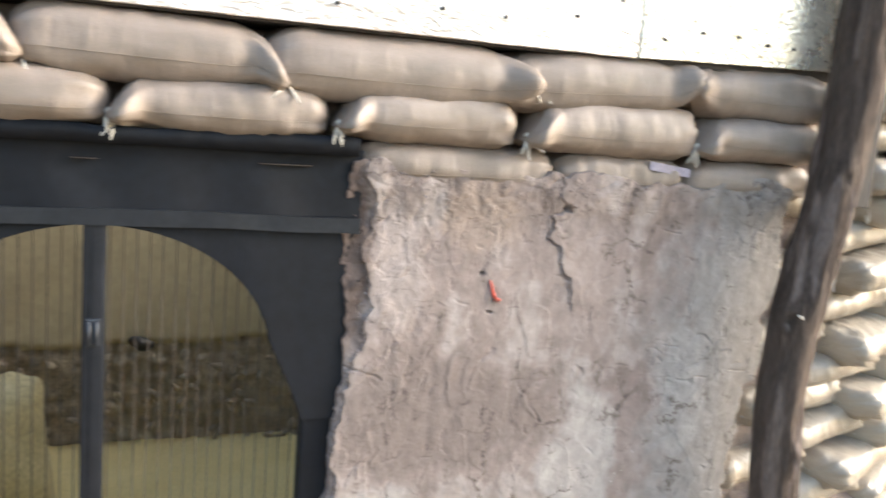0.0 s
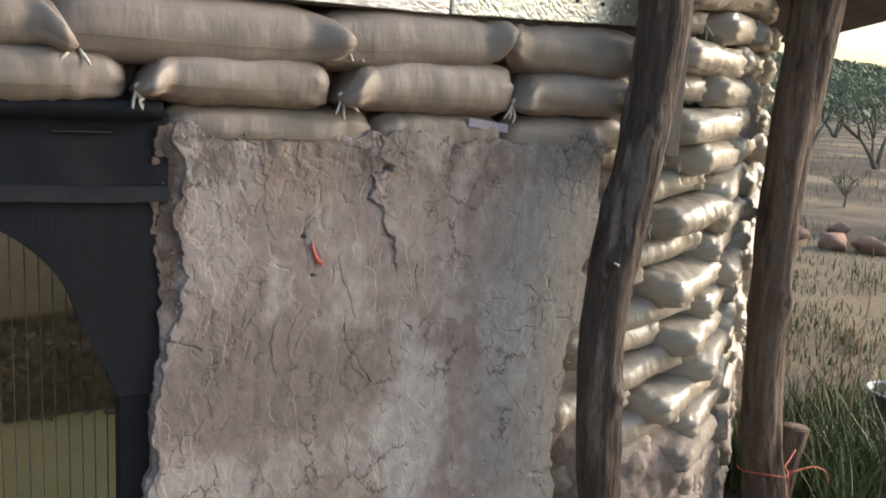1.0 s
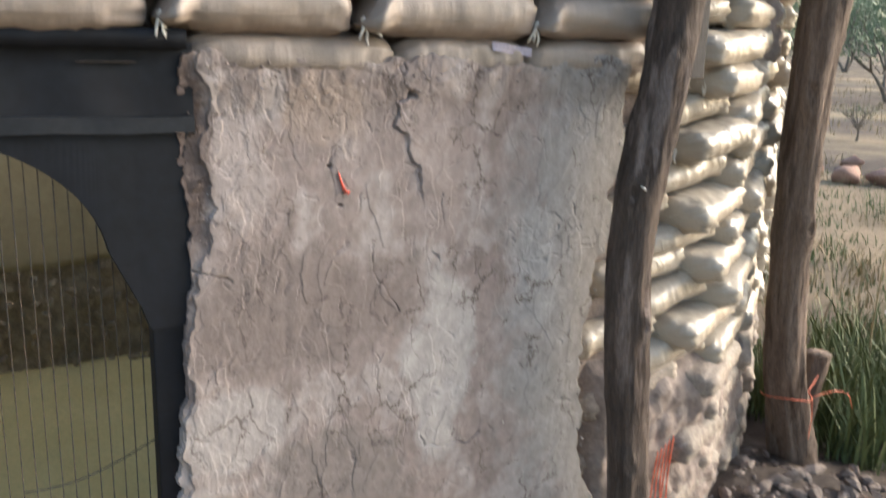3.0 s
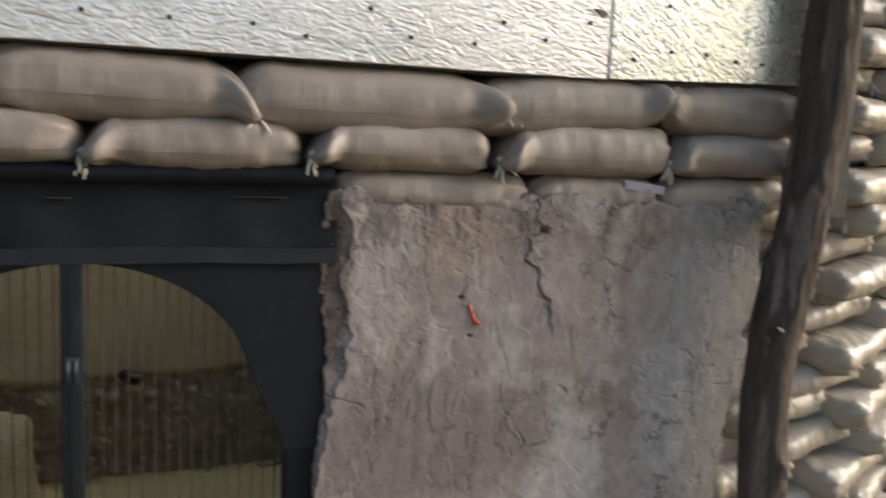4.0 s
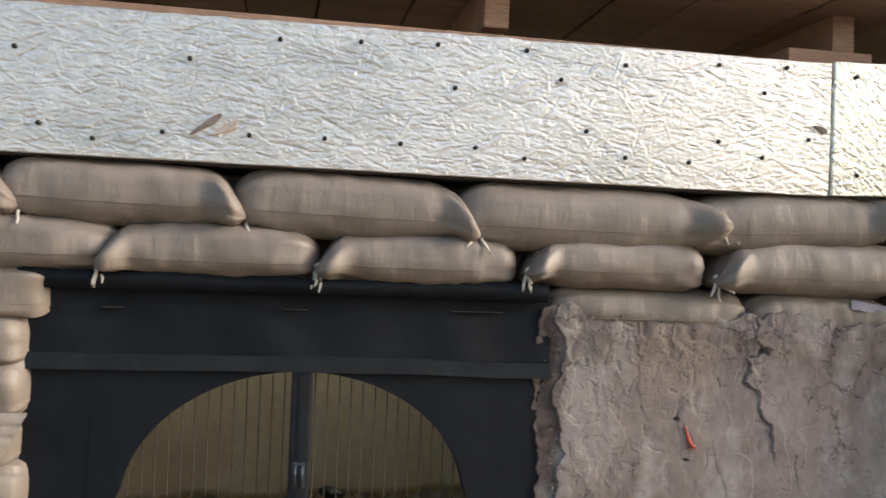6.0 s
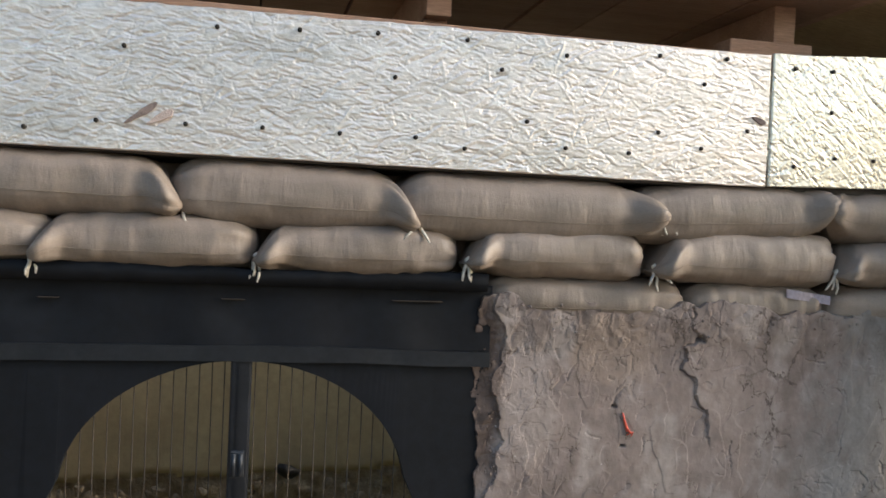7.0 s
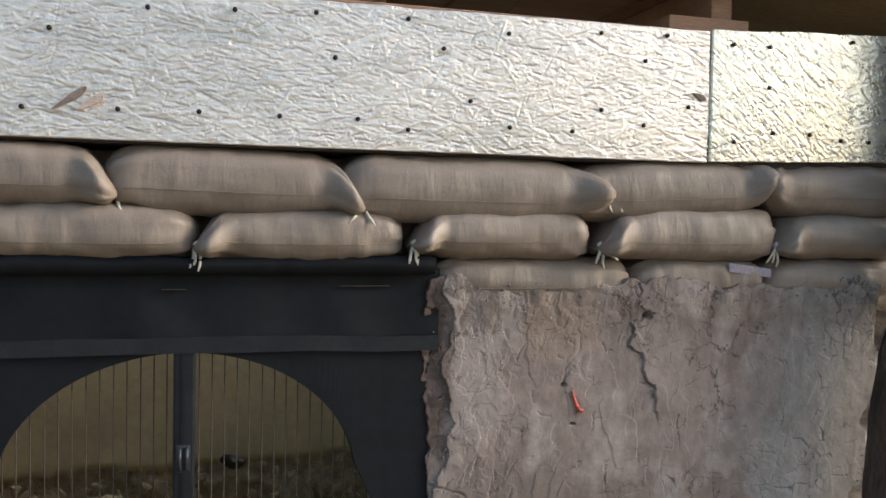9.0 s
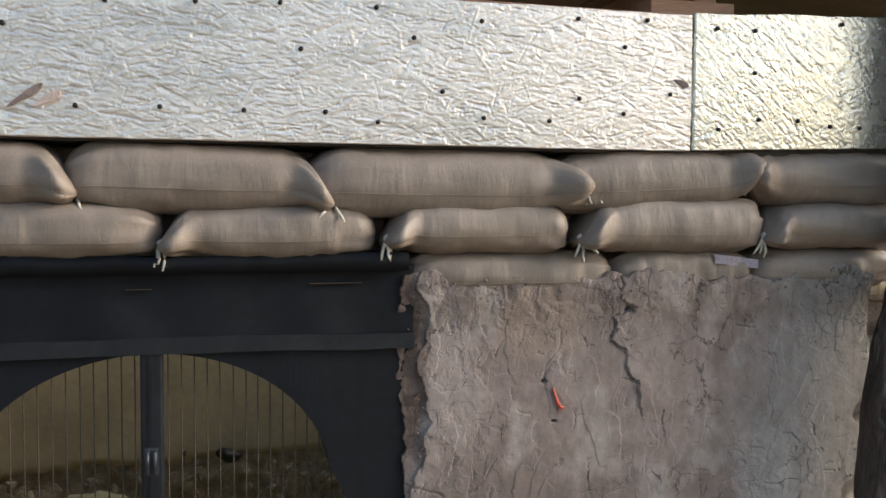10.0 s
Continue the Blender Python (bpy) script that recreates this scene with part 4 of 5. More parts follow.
torn_patch(-0.390, 1.950, 0.040, 0.010, 0.62, 2, TORN_DARK)
torn_patch(-0.352, 1.944, 0.030, 0.012, 0.55, 4, TORN, 0.0012)
torn_patch(1.022, 2.032, 0.020, 0.010, -0.4, 5, TORN_DARK)


# ---- roof ----
def build_roof():
    roof = thing("roof", (0, 0, 0), "timber roof deck of brown boards seen from below", "roof", kind="structure")
    x = -2.7
    r = random.Random(4)
    while x < 1.30:
        w = r.choice((0.14, 0.19, 0.24, 0.30))
        part("roof_board", box_bm(x, min(x + w - 0.006, 1.34), -0.10, 1.05, 2.345 + r.uniform(0, 0.012), 2.375, bevel=0.002), PLANK, roof)
        x += w
    P = [(1.30, -0.15, 2.385), (2.30, 0.0, 2.27), (3.20, -0.05, 2.115), (3.85, 0.69, 2.10), (5.26, 2.31, 2.10), (1.30, 1.58, 2.385)]
    for name, tris, mat, label in (("side_slope", ((0, 1, 5),), PLY, "sloping plywood roof sheet"), ("eave", ((1, 2, 3), (1, 3, 5), (3, 4, 5)), DARK_WOOD, "dark grey brown eave boards")):
        bm = bmesh.new()
        vs = {i: bm.verts.new(P[i]) for i in sorted({i for tri in tris for i in tri})}
        for tri in tris:
            bm.faces.new([vs[i] for i in tri])
        ext = bmesh.ops.extrude_face_region(bm, geom=bm.faces[:])
        bmesh.ops.translate(bm, verts=[v for v in ext["geom"] if isinstance(v, bmesh.types.BMVert)], vec=(0, 0, 0.03))
        bmesh.ops.recalc_face_normals(bm, faces=bm.faces)
        part(name, bm, mat, roof, label)
    part("covering", box_bm(-2.75, 1.30, -0.14, 1.07, 2.38, 2.40), DARK_WOOD, roof)
    part("batten", box_bm(-1.95, 1.10, -0.030, 0.030, 2.155, 2.196, bevel=0.003), PLANK, roof)
    # added dark beam: stops sky light and stands for the gap's shade
    part("wall_plate", box_bm(-2.3, 1.86, -0.028, 0.30, 1.868, 1.945, bevel=0.004), DARK_WOOD, roof, "dark beam added to close the gap under the foil board")
    part("block", box_bm(0.985, 1.215, 0.035, 0.11, 2.170, 2.245, bevel=0.004), PLANK, roof)
    for q in (-1.6, -0.7, 0.25, 1.15):
        part("rafter", box_bm(q - 0.03, q + 0.03, 0.06, 1.03, 2.235, 2.344, bevel=0.003), PLANK, roof)
        part("stud", box_bm(q - 0.03, q + 0.03, 0.10, 0.16, 1.944, 2.236, bevel=0.003), PLANK, roof)


build_roof()


# ---- poles ----
def pole(name, pts, radii, material, label, seed, sides=44, bumps=(), rings=170):
    """A crooked log: its axis is smoothed and its skin is furrowed."""
    P = np.array(pts, float)
    t = np.linspace(0, len(P) - 1, rings)
    ax = np.stack([np.interp(t, np.arange(len(P)), P[:, k]) for k in range(3)], -1)
    for _ in range(40):
        ax[1:-1] = (ax[:-2] + 2 * ax[1:-1] + ax[2:]) / 4
    rad = np.interp(t, np.arange(len(P)), radii)
    h = ax[:, 2][:, None]
    a = np.linspace(0, 2 * math.pi, sides, endpoint=False)[None, :]
    c, s = np.cos(a), np.sin(a)
    r = 1 + 0.14 * fbm(c * 1.3 + seed, s * 1.3, h * 2.5, 2, 3) + 0.16 * fbm(c * 4 + seed, s * 4, h * 3.2, 3, 5) - 0.34 * np.abs(fbm(c * 6 + seed, s * 6, h * 2.6, 3, 7)) + 0.05 * fbm(c * 9, s * 9, h * 30 + seed, 2, 9)
    r = r * rad[:, None]
    for bi, ba, bh in bumps:
        gap = np.minimum(np.abs(a - ba), 2 * math.pi - np.abs(a - ba))
        r = r + bh * np.exp(-(((h - bi) / 0.05) ** 2 + (gap / 0.45) ** 2)) - 1.3 * bh * np.exp(-(((h - bi) / 0.018) ** 2 + (gap / 0.16) ** 2))
    verts = np.stack([ax[:, :1] + r * c, ax[:, 1:2] + r * s, h + 0 * r], -1).reshape(-1, 3)
    faces = grid_faces(rings, sides, wrap=True) + [tuple(range(sides)), tuple((rings - 1) * sides + k for k in range(sides))[::-1]]
    ob = mesh_part(name, verts, [f[::-1] for f in faces], material)
    return tagged(ob, label, "post")


near_pole = pole("log_post", [(1.655, -0.13, -0.20), (1.648, -0.13, 0.0), (1.622, -0.13, 0.34), (1.600, -0.13, 0.56), (1.575, -0.13, 0.78), (1.556, -0.13, 1.03), (1.580, -0.13, 1.27), (1.628, -0.13, 1.51), (1.658, -0.13, 1.72), (1.672, -0.13, 1.96), (1.70, -0.13, 2.36)],
                 [0.072, 0.069, 0.064, 0.063, 0.066, 0.063, 0.068, 0.066, 0.068, 0.075, 0.076], BARK, "crooked dark weathered log post at the hut corner", 1.0, bumps=((1.24, 3.7, 0.022), (0.86, 4.9, 0.016), (1.62, 4.4, 0.014), (0.42, 4.2, 0.014)))
tube("split_stub", [(1.60, -0.195, 0.02), (1.596, -0.20, 0.10), (1.592, -0.192, 0.22), (1.590, -0.185, 0.30)], [0.018, 0.019, 0.016, 0.011], LOG_PALE, near_pole, "pale split stub", sides=7, rough=0.5, seed=3)
far_pole = pole("log_post", [(2.80, 0.13, -0.2), (2.775, 0.13, 0.0), (2.70, 0.13, 0.25), (2.640, 0.13, 0.42), (2.590, 0.13, 0.85), (2.567, 0.13, 1.27), (2.596, 0.13, 1.675), (2.632, 0.13, 2.02), (2.66, 0.13, 2.20)],
                [0.098, 0.095, 0.086, 0.080, 0.070, 0.073, 0.082, 0.090, 0.094], BARK_WARM, "thick reddish brown log post standing free of the wall", 4.0, bumps=((1.00, 4.6, 0.024), (1.48, 3.9, 0.016), (0.60, 4.0, 0.012)))
stump = pole("log_stump", [(2.93, 0.26, -0.2), (2.945, 0.26, 0.05), (2.97, 0.25, 0.25), (2.99, 0.24, 0.40)], [0.058, 0.056, 0.056, 0.060], BARK_WARM, "short log stump lashed beside the taller post", 7.0)
plank = part("grey_plank", box_bm(1.745, 1.795, -0.115, -0.075, 1.54, 2.26, bevel=0.004), DARK_WOOD)
tagged(plank, "narrow dark grey plank standing behind the log post", "plank")


# ---- small things on the wall ----
def blob(name, at, scale, material, label, category, seed, group="", turn=0.0):
    v, f = rock_data(seed)
    ob = mesh_part(name, [Vector((p.x * scale[0], p.y * scale[1], p.z * scale[2])) for p in v], f, material)
    ob.matrix_world = pose(*at, 0, 0, turn)
    return tagged(ob, label, category, group)


def build_red_scrap():
    pts = [(0.728, 1.318), (0.733, 1.300), (0.742, 1.276), (0.752, 1.268), (0.741, 1.266)]
    a = tube_data([(x, -0.006, z) for x, z in pts], [0.0018, 0.0028, 0.0042, 0.002, 0.0012], 7)
    b = tube_data([(0.738, -0.007, 1.285), (0.746, -0.012, 1.272), (0.756, -0.008, 1.272), (0.750, -0.010, 1.262)], [0.002, 0.0026, 0.002, 0.001], 6)
    ob = mesh_part("red_scrap", *join_data([a, b]), RED)
    tagged(ob, "small torn red plastic scrap stuck in the plaster", "scrap")


build_red_scrap()


def build_label():
    x, z = np.linspace(0, 0.120, 14), np.linspace(0, 0.022, 6)
    xx, zz = np.meshgrid(x, z, indexing="ij")
    yy = -0.004 - 0.003 * np.sin(xx * 60) - 0.002 * fbm(xx * 40, zz * 40, 0, 2)
    V = np.stack([xx, yy, zz - xx * 0.12], -1).reshape(-1, 3)
    f = grid_faces(14, 6)
    ob = mesh_part("paper_tag", np.concatenate([V, V + np.array([0, 0.003, 0])]), f + [tuple(i + 84 for i in q[::-1]) for q in f], LILAC)
    ob.location = (1.142, -0.016, 1.606)
    tagged(ob, "pale lilac printed patch on a sunken sandbag", "label")


build_label()


def twine(name, pts, label, radius=0.0022, parent=None):
    P = np.array(pts, float)
    t = np.linspace(0, len(P) - 1, 6 * len(P))
    q = np.stack([np.interp(t, np.arange(len(P)), P[:, k]) for k in range(3)], -1)
    for _ in range(4):
        q[1:-1] = (q[:-2] + 2 * q[1:-1] + q[2:]) / 4
    ob = tube(name, [Vector(p) for p in q], radius, ORANGE, parent, "", sides=6)
    if parent is None:
        tagged(ob, label, "twine")
    return ob


twine("orange_twine", [(1.098, -0.022, 0.262), (1.108, -0.025, 0.21), (1.112, -0.030, 0.12), (1.118, -0.045, 0.02), (1.150, -0.07, -0.02), (1.19, -0.08, -0.04)], "strand of orange twine hanging down the plaster")
for k in range(5):
    x0 = 1.80 + 0.016 * k
    twine("orange_twine", [(x0 + 0.02, -0.055, 0.36 + 0.01 * k), (x0, -0.062, 0.26), (x0 - 0.01 + 0.012 * (k % 3), -0.066, 0.14), (x0 - 0.03 + 0.02 * (k % 2), -0.08, 0.02), (x0 - 0.02 - 0.015 * k, -0.10, -0.03)],
          "strand of orange twine hanging at the foot of the bags")
twine("orange_twine", [(1.86, -0.10, -0.01), (1.95, -0.15, 0.02), (2.03, -0.20, 0.0), (2.06, -0.22, -0.01)], "thick orange twine lying on the rubble", 0.0045)


def build_lashing():
    pts = [(2.672 + 0.094 * math.cos(q), 0.13 + 0.094 * math.sin(q), 0.33 + 0.01 * math.sin(q * 2)) for q in np.linspace(2.3, 6.0, 16)]
    twine("orange_twine", pts + [(2.83, 0.13, 0.335), (2.91, 0.17, 0.34)], "orange twine lashed round post and stump", 0.002)
    twine("orange_twine", [(2.72, 0.045, 0.335), (2.84, 0.03, 0.345), (2.92, 0.03, 0.31), (2.97, 0.04, 0.23)], "loose end of orange twine", 0.0018)
    twine("orange_twine", [(2.70, 0.035, 0.33), (2.705, 0.03, 0.25), (2.70, 0.03, 0.17)], "loose end of orange twine", 0.0018)


build_lashing()

# frayed strings along the far edge of the bag wall
rnd = random.Random(21)
for k in range(14):
    s = rnd.uniform(0.85, 1.25)
    x, y, turn = wall_point(s, 0.03)
    z = 0.75 + 1.15 * k / 14
    p = [Vector((x, y, z))]
    for i in range(4):
        p.append(p[-1] + Vector((rnd.uniform(0.0, 0.022), rnd.uniform(-0.012, 0.004), rnd.uniform(-0.022, 0.012))))
    ob = tube("loose_string", p, [0.004, 0.004, 0.003, 0.003, 0.002], STRING, sides=6)
    tagged(ob, "short frayed white string end at a bag neck", "string", "frayed string ends")

ob = tube("loose_string", [(1.526, -0.186, 1.262), (1.532, -0.192, 1.258), (1.536, -0.192, 1.254), (1.540, -0.188, 1.256)], [0.002, 0.004, 0.004, 0.002], STRING, sides=6)
tagged(ob, "short frayed white string caught on the log post", "string", "frayed string ends")

# ---- inside the hut ----
def slumped_sack(at, half, seed, label):
    """A stiff half-empty sack: boxy, flat-topped, with soft dents."""
    u, v = np.linspace(-math.pi / 2, math.pi / 2, 34), np.linspace(0, 2 * math.pi, 48, endpoint=False)
    uu, vv = np.meshgrid(u, v, indexing="ij")

    def power(t, e):
        return np.sign(t) * np.abs(t) ** e
    x, y, z = power(np.cos(uu), 0.25) * power(np.cos(vv), 0.35), power(np.cos(uu), 0.25) * power(np.sin(vv), 0.35), power(np.sin(uu), 0.25)
    rs = random.Random(seed)
    for c in [Vector((0.12, -0.42, 0.9))] + [Vector((rs.uniform(-1, 1), rs.uniform(-1, 0.3), rs.uniform(-0.3, 0.8))) for _ in range(9)]:
        c.normalize()
        over = np.maximum(x * c.x + y * c.y + z * c.z - (0.95 if c.z > 0.85 else 1.05), 0)
        x, y, z = x - over * c.x, y - over * c.y, z - over * c.z
    k = 1 + 0.14 * fbm(x * 1.6 + seed, y * 1.3, z * 1.3, 4, seed) + 0.05 * np.abs(fbm(x * 6 + seed, y * 6, z * 6, 3, seed + 2))
    V = np.stack([x * half[0] * k * (1 - 0.14 * z), y * half[1] * k, z * half[2] * (1 + 0.16 * fbm(x * 2, y * 2, seed, 3, 6)) + smooth(0.0, 0.8, z) * half[2] * 0.42 * smooth(-0.7, 0.1, x)], -1).reshape(-1, 3)
    ob = mesh_part("sack", V, grid_faces(34, 48, wrap=True), SACK)
    ob.location = at
    return tagged(ob, label, "sack")


slumped_sack((-0.565, 1.66, 0.225), (0.262, 0.17, 0.250), 3, "stiff crumpled cream sack with a flat top on the sand floor")
blob("dark_stone", (0.068, 2.47, 0.508), (0.078, 0.055, 0.050), NAIL, "dark stone on the rubble ledge", "stone", 12)
blob("dark_stone", (-0.13, 2.50, 0.52), (0.022, 0.02, 0.016), NAIL, "small dark stone on the rubble ledge", "stone", 14)

# ---- rubble at the foot of the wall ----
rnd = random.Random(8)
shapes = [rock_data(40 + k) if k > 4 else small_rock(40 + k) for k in range(7)]
stone_meshes = []
for k, (v, f) in enumerate(shapes):
    me = bpy.data.meshes.new("stone")
    me.from_pydata([tuple(p) for p in v], [], f)
    me.materials.append(STONE)
    stone_meshes.append(me)
for k in range(290):
    if k < 220:
        x, y = rnd.gauss(2.48, 0.33), rnd.gauss(-0.10, 0.22)
    else:
        x, y = rnd.uniform(0.5, 2.0), rnd.gauss(-0.17, 0.07)
    x = max(x, 0.45)
    ok = y < -0.05 if x < 1.95 else y < -0.03 + (x - 1.95) * 0.45
    if not ok or math.hypot(x - 1.65, y + 0.13) < 0.09 or math.hypot(x - 2.79, y - 0.13) < 0.13:
        continue
    big = rnd.random() ** 2.5
    s = 0.009 + 0.032 * big if k < 220 else 0.008 + 0.020 * big
    ob = new("stone", stone_meshes[k % 7])
    ob.matrix_world = Matrix.LocRotScale((x, y, float(ground_height(np.array(x), np.array(y))) + s * 0.30), Euler((rnd.uniform(-0.4, 0.4), rnd.uniform(-0.4, 0.4), rnd.uniform(0, 6.3))), (s * 1.35, s, s * rnd.uniform(0.55, 0.9)))
    tagged(ob, "rough grey brown stone lying in the rubble heap", "stone", "loose stones")
slab = blob("broken_slab", (2.12, -0.05, 0.015), (0.13, 0.035, 0.025), MUD_COAT, "long broken slab of dried mud against the wall", "slab", 52, turn=24)


def crumpled(name, at, sx, sy, h, seed, label, turn):
    u, v = np.linspace(-1, 1, 46), np.linspace(-1, 1, 30)
    uu, vv = np.meshgrid(u, v, indexing="ij")
    r = np.maximum(np.abs(uu), np.abs(vv))
    edge = 1 + 0.35 * fbm(uu * 2, vv * 2, seed, 3, seed)
    z = h * (0.55 + 0.9 * np.abs(fbm(uu * 2.4, vv * 2.4, seed, 4, seed + 3))) * (1 - 0.75 * r ** 2)
    V = np.stack([uu * sx * edge, vv * sy * edge, z], -1).reshape(-1, 3)
    W = V - np.array([0, 0, 0.004])
    f = grid_faces(46, 30)
    n = len(V)
    ob = mesh_part(name, np.concatenate([V, W]), f + [tuple(i + n for i in q[::-1]) for q in f], WHITE)
    ob.matrix_world = pose(*at, 0, 0, turn)
    tagged(ob, label, "litter")


crumpled("plastic_litter", (2.19, -0.25, 0.015), 0.15, 0.038, 0.03, 3, "crumpled white plastic sheet lying on the rubble", -42)
crumpled("plastic_litter", (2.09, -0.15, 0.030), 0.05, 0.035, 0.035, 5, "small crumpled white plastic scrap on the rubble", 20)
crumpled("plastic_litter", (2.42, -0.55, -0.04), 0.12, 0.06, 0.035, 7, "crumpled white plastic wrapper on the ground", 10)
branch = tube("stick", [(2.98, -0.42, 0.0), (2.86, -0.33, 0.02), (2.72, -0.22, 0.035), (2.62, -0.12, 0.05)], [0.012, 0.016, 0.014, 0.010], BARK_WARM, sides=9, rough=0.2)
tagged(branch, "short brown stick lying on the bare ground", "stick")


def build_bucket():
    b = thing("bucket", (4.35, 0.62, float(ground_height(np.array(4.35), np.array(0.62)))), "black plastic bucket with a white rim", "bucket")
    n = 28
    rings = [(0.115, 0.0), (0.125, 0.02), (0.155, 0.30), (0.150, 0.30), (0.112, 0.02)]
    V = [(r * math.cos(2 * math.pi * k / n), r * math.sin(2 * math.pi * k / n), z) for r, z in rings for k in range(n)]
    mesh_part("body", V, [f[::-1] for f in grid_faces(5, n, wrap=True)] + [tuple(range(n))[::-1], tuple(4 * n + k for k in range(n))], PLASTIC, b)
    tube("rim", [(0.157 * math.cos(2 * math.pi * k / n), 0.157 * math.sin(2 * math.pi * k / n), 0.30) for k in range(n + 1)], 0.008, WHITE, b, "white plastic rim")


build_bucket()

rnd = random.Random(17)
for k, (x, y, w) in enumerate(((9.55, 5.40, 0.30), (9.80, 4.92, 0.34), (10.05, 4.58, 0.30), (10.45, 4.35, 0.36), (10.9, 5.6, 0.24), (11.6, 5.0, 0.30), (9.1, 6.3, 0.22))):
    blob("red_stone", (x, y, float(ground_height(np.array(x), np.array(y))) + 0.08), (w, w * 0.8, w * rnd.uniform(0.5, 0.65)), REDSTONE, "reddish boulder on the open ground", "boulder", 60 + k, "red boulders", rnd.uniform(0, 180))


# ---- plants ----
def blades(name, spots, material, label, height, width, seed):
    r = random.Random(seed)
    V, F = [], []
    heights = ground_height(np.array([q[0] for q in spots]), np.array([q[1] for q in spots])) - 0.01
    for (x, y, k), z in zip(spots, heights.tolist()):
        h = height * k * r.uniform(0.55, 1.15)
        a, lean = r.uniform(0, 6.28), r.uniform(0.10, 0.80) * h
        dx, dy = math.cos(a) * lean, math.sin(a) * lean
        b = a + 1.57 + r.uniform(-0.5, 0.5)
        wx, wy = math.cos(b) * width * k / 2, math.sin(b) * width * k / 2
        o = len(V)
        for t, w in ((0, 1.0), (0.4, 0.85), (0.75, 0.55)):
            c = t ** 1.8
            V += [(x + dx * c - wx * w, y + dy * c - wy * w, z + h * t), (x + dx * c + wx * w, y + dy * c + wy * w, z + h * t)]
        V.append((x + dx, y + dy, z + h * 0.98))
        F += [(o, o + 1, o + 3, o + 2), (o + 2, o + 3, o + 5, o + 4), (o + 4, o + 5, o + 6)]
    ob = mesh_part(name, V, F, material)
    tagged(ob, label, "grass", kind="stuff")


rnd = random.Random(23)
spots = []
for k in range(64):
    cx, cy = 3.10 + rnd.uniform(0.0, 1.25), rnd.uniform(-0.05, 0.85)
    if cy > 0.2 + (cx - 2.75) * 1.1 or cy < 0.05 * (cx - 2):
        continue
    for _ in range(46):
        spots.append((cx + rnd.gauss(0, 0.07), cy + rnd.gauss(0, 0.07), rnd.uniform(0.4, 1.2)))
blades("tall_grass", spots, GRASS, "tall lush green grass beside the post", 0.40, 0.012, 1)
spots = []
for k in range(320):
    d = 5.0 + 38 * rnd.random() ** 1.6
    a = radians(rnd.uniform(38, 74))
    cx, cy = d * math.sin(a), d * math.cos(a) - 1.2
    if 7.6 < d < 12.5 and rnd.random() < 0.75:
        continue
    for _ in range(26):
        spots.append((cx + rnd.gauss(0, 0.05 * d ** 0.6), cy + rnd.gauss(0, 0.05 * d ** 0.6), rnd.uniform(0.5, 1.3) * (1 + d * 0.02)))
blades("dry_grass", spots, DRY_GRASS, "thin tufts of dry straw coloured grass", 0.14, 0.010, 2)
spots = []
for k in range(300):
    d = 4.2 + 9 * rnd.random() ** 1.4
    a = radians(rnd.uniform(40, 74))
    cx, cy = d * math.sin(a), d * math.cos(a) - 1.2
    for _ in range(22):
        spots.append((cx + rnd.gauss(0, 0.13), cy + rnd.gauss(0, 0.13), rnd.uniform(0.5, 1.2)))
blades("green_tufts", spots, GRASS, "low green tufts among the dry grass", 0.11, 0.012, 3)


stalk = tube("grass_stalk", [(3.70, 0.45, -0.06), (3.69, 0.45, 0.15), (3.674, 0.45, 0.33), (3.685, 0.45, 0.65), (3.71, 0.45, 0.95)], [0.005, 0.005, 0.0045, 0.0035, 0.002], DRY_GRASS, sides=6)
tagged(stalk, "single tall dry grass stalk among green blades", "grass stalk")


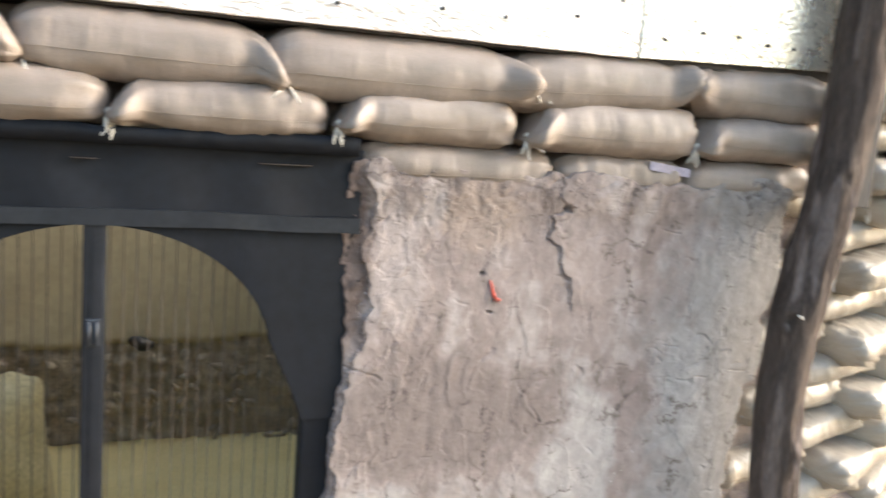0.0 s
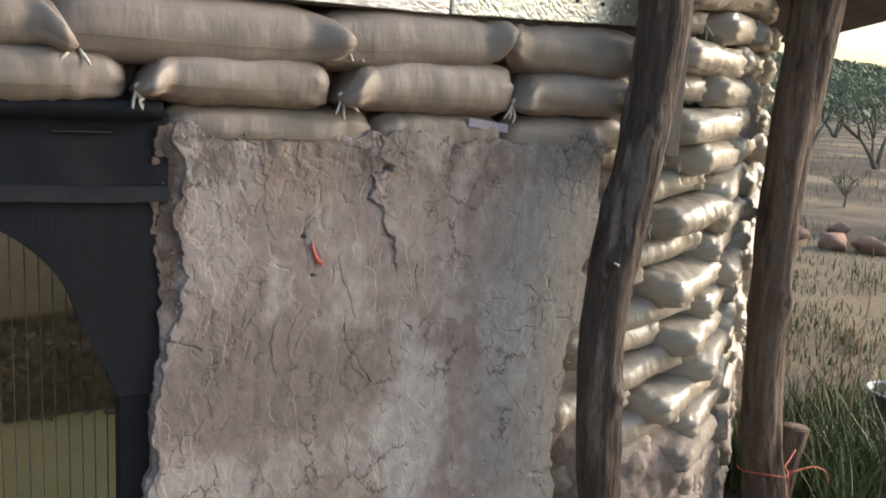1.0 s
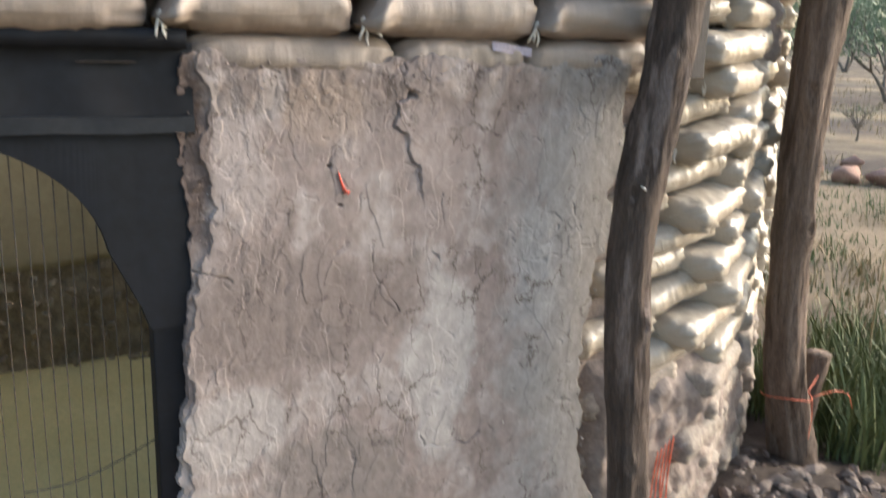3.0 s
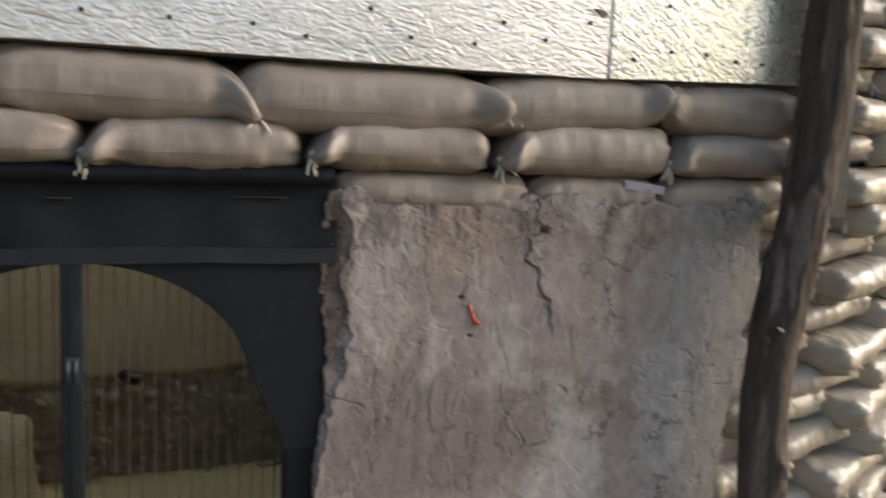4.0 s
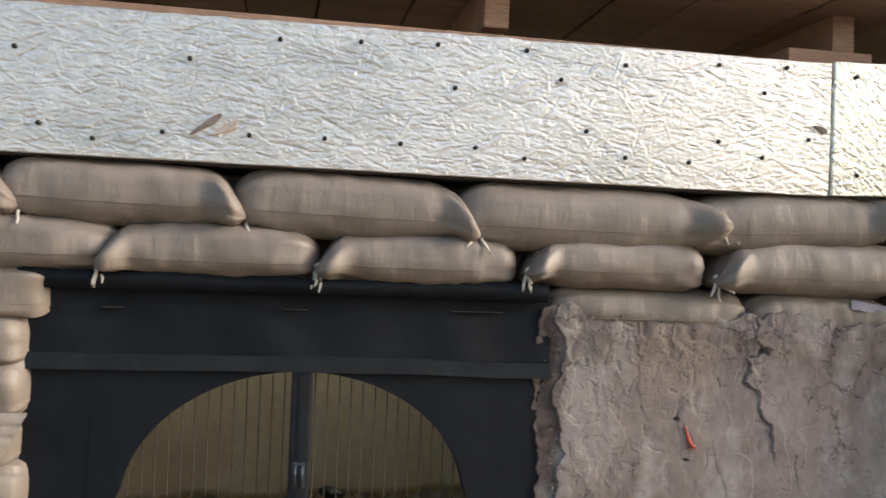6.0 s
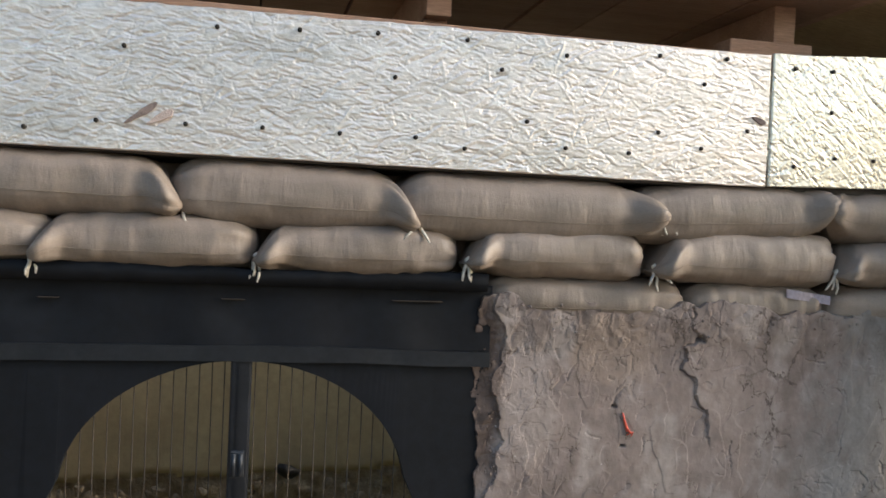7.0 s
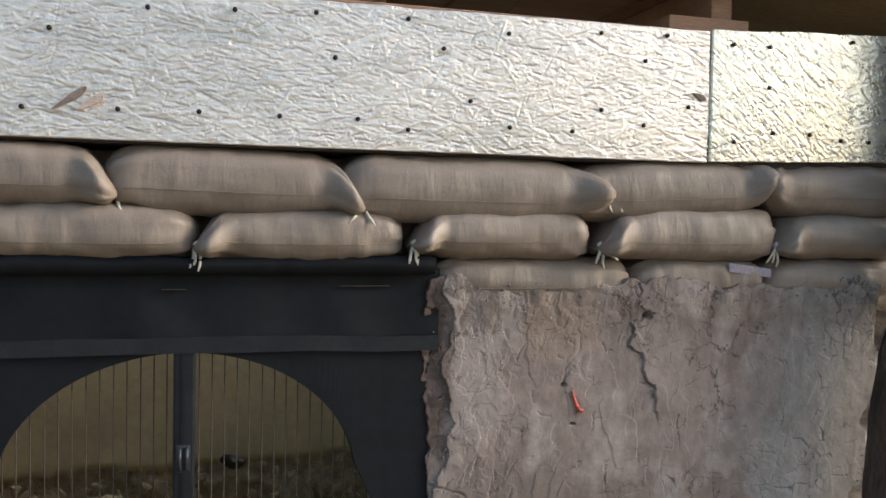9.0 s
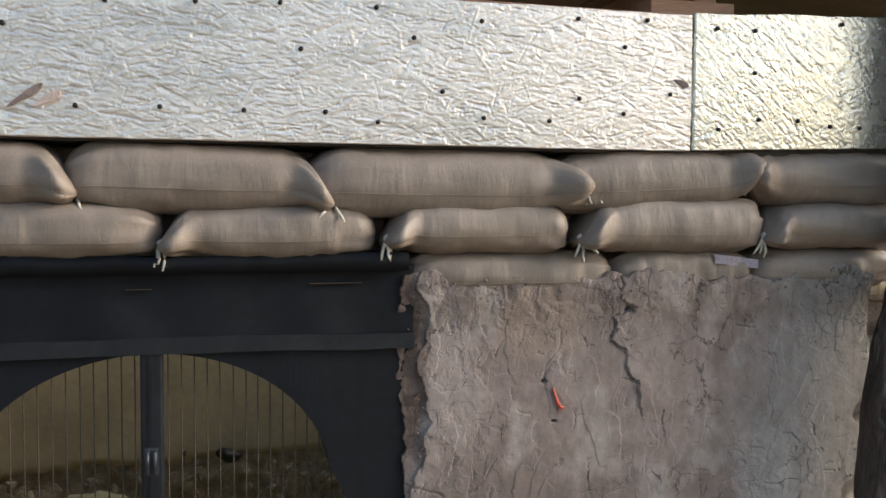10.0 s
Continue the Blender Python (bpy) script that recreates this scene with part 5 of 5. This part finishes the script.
def shrub(name, x, y, height, spread, seed, label, density=900):
    r = random.Random(seed)
    base = float(ground_height(np.array(x), np.array(y)))
    tree = thing(name, (x, y, base), label, "tree" if height > 1.6 else "bush", "scattered thorn trees" if height > 1.6 else "low bushes")
    limbs, tips = [], []

    def grow(p, d, length, rad, level):
        pts, q = [p.copy()], p.copy()
        for _ in range(4):
            d = (d + Vector((r.uniform(-1, 1), r.uniform(-1, 1), r.uniform(-0.3, 0.5))) * 0.22).normalized()
            q = q + d * length / 4
            pts.append(q.copy())
        limbs.append(tube_data(pts, [rad, rad * 0.85, rad * 0.7, rad * 0.55, rad * 0.42], 6))
        if level >= 3:
            tips.append(q)
            tips.append(pts[2])
            return
        for _ in range(r.choice((2, 3, 3))):
            e = (d + Vector((r.uniform(-1, 1), r.uniform(-1, 1), r.uniform(-0.35, 0.6))) * 0.95).normalized()
            grow(q, e, length * r.uniform(0.6, 0.85), rad * 0.5, level + 1)

    for _ in range(3 if height > 1.6 else 5):
        grow(Vector((0, 0, -0.1)), Vector((r.uniform(-0.55, 0.55), r.uniform(-0.55, 0.55), 1)).normalized(), height * 0.36, height * 0.028, 1)
    mesh_part("trunk", *join_data(limbs), TWIG, tree)
    V, F = [], []
    for _ in range(density):
        t = r.choice(tips)
        c = t + Vector((r.gauss(0, 1) * spread * 0.10, r.gauss(0, 1) * spread * 0.10, r.gauss(0, 1) * height * 0.05))
        s = height * r.uniform(0.010, 0.026)
        u = Vector((r.uniform(-1, 1), r.uniform(-1, 1), r.uniform(-1, 1))).normalized()
        w = u.orthogonal().normalized()
        o = len(V)
        V += [c - u * s, c + w * s * 0.5, c + u * s, c - w * s * 0.5]
        F.append((o, o + 1, o + 2, o + 3))
    mesh_part("crown", V, F, LEAF, tree, smooth_shade=False)


rnd = random.Random(29)
for k, (az, d, h) in enumerate(((50.5, 30, 3.4), (53.0, 33, 3.6), (57.0, 28, 3.2), (47.0, 38, 3.4), (61.0, 36, 3.6), (64.0, 45, 4.0), (54.5, 52, 4.2), (49.0, 60, 4.4), (58.5, 62, 4.4), (44.5, 55, 4.0))):
    shrub("thorn_tree", d * math.sin(radians(az)), d * math.cos(radians(az)) - 1.9, h, h * 1.1, 100 + k, "small thorn tree with sparse grey green leaves", 1100)
for k in range(26):
    az, d = rnd.uniform(40, 70), rnd.uniform(16, 120)
    h = rnd.uniform(0.7, 1.3) * (1 + d * 0.008)
    shrub("bush", d * math.sin(radians(az)), d * math.cos(radians(az)) - 1.9, h, h * 1.3, 200 + k, "low scrubby green bush on dry ground", 320)


def build_far_scrub():
    r = random.Random(37)
    V, F = [], []
    for _ in range(5200):
        d, az = 90 + 380 * r.random(), radians(r.uniform(36, 76))
        x, y = d * math.sin(az), d * math.cos(az)
        z = float(hill_lookup(x, y))
        w, h = r.uniform(1.0, 2.6), r.uniform(1.0, 2.4)
        for _ in range(5):
            c = Vector((x + r.gauss(0, w * 0.4), y + r.gauss(0, w * 0.4), z + h * r.uniform(0.2, 0.9)))
            u = Vector((r.uniform(-1, 1), r.uniform(-1, 1), r.uniform(-1, 1))).normalized() * w * 0.35
            q = u.orthogonal().normalized() * w * 0.28
            o = len(V)
            V += [c - u, c + q, c + u, c - q]
            F.append((o, o + 1, o + 2, o + 3))
    ob = mesh_part("far_scrub", V, F, LEAF, smooth_shade=False)
    tagged(ob, "distant green scrub scattered over the hillside", "scrub", kind="stuff")


def hill_lookup(x, y):
    return ground_height(np.array(x), np.array(y))


build_far_scrub()
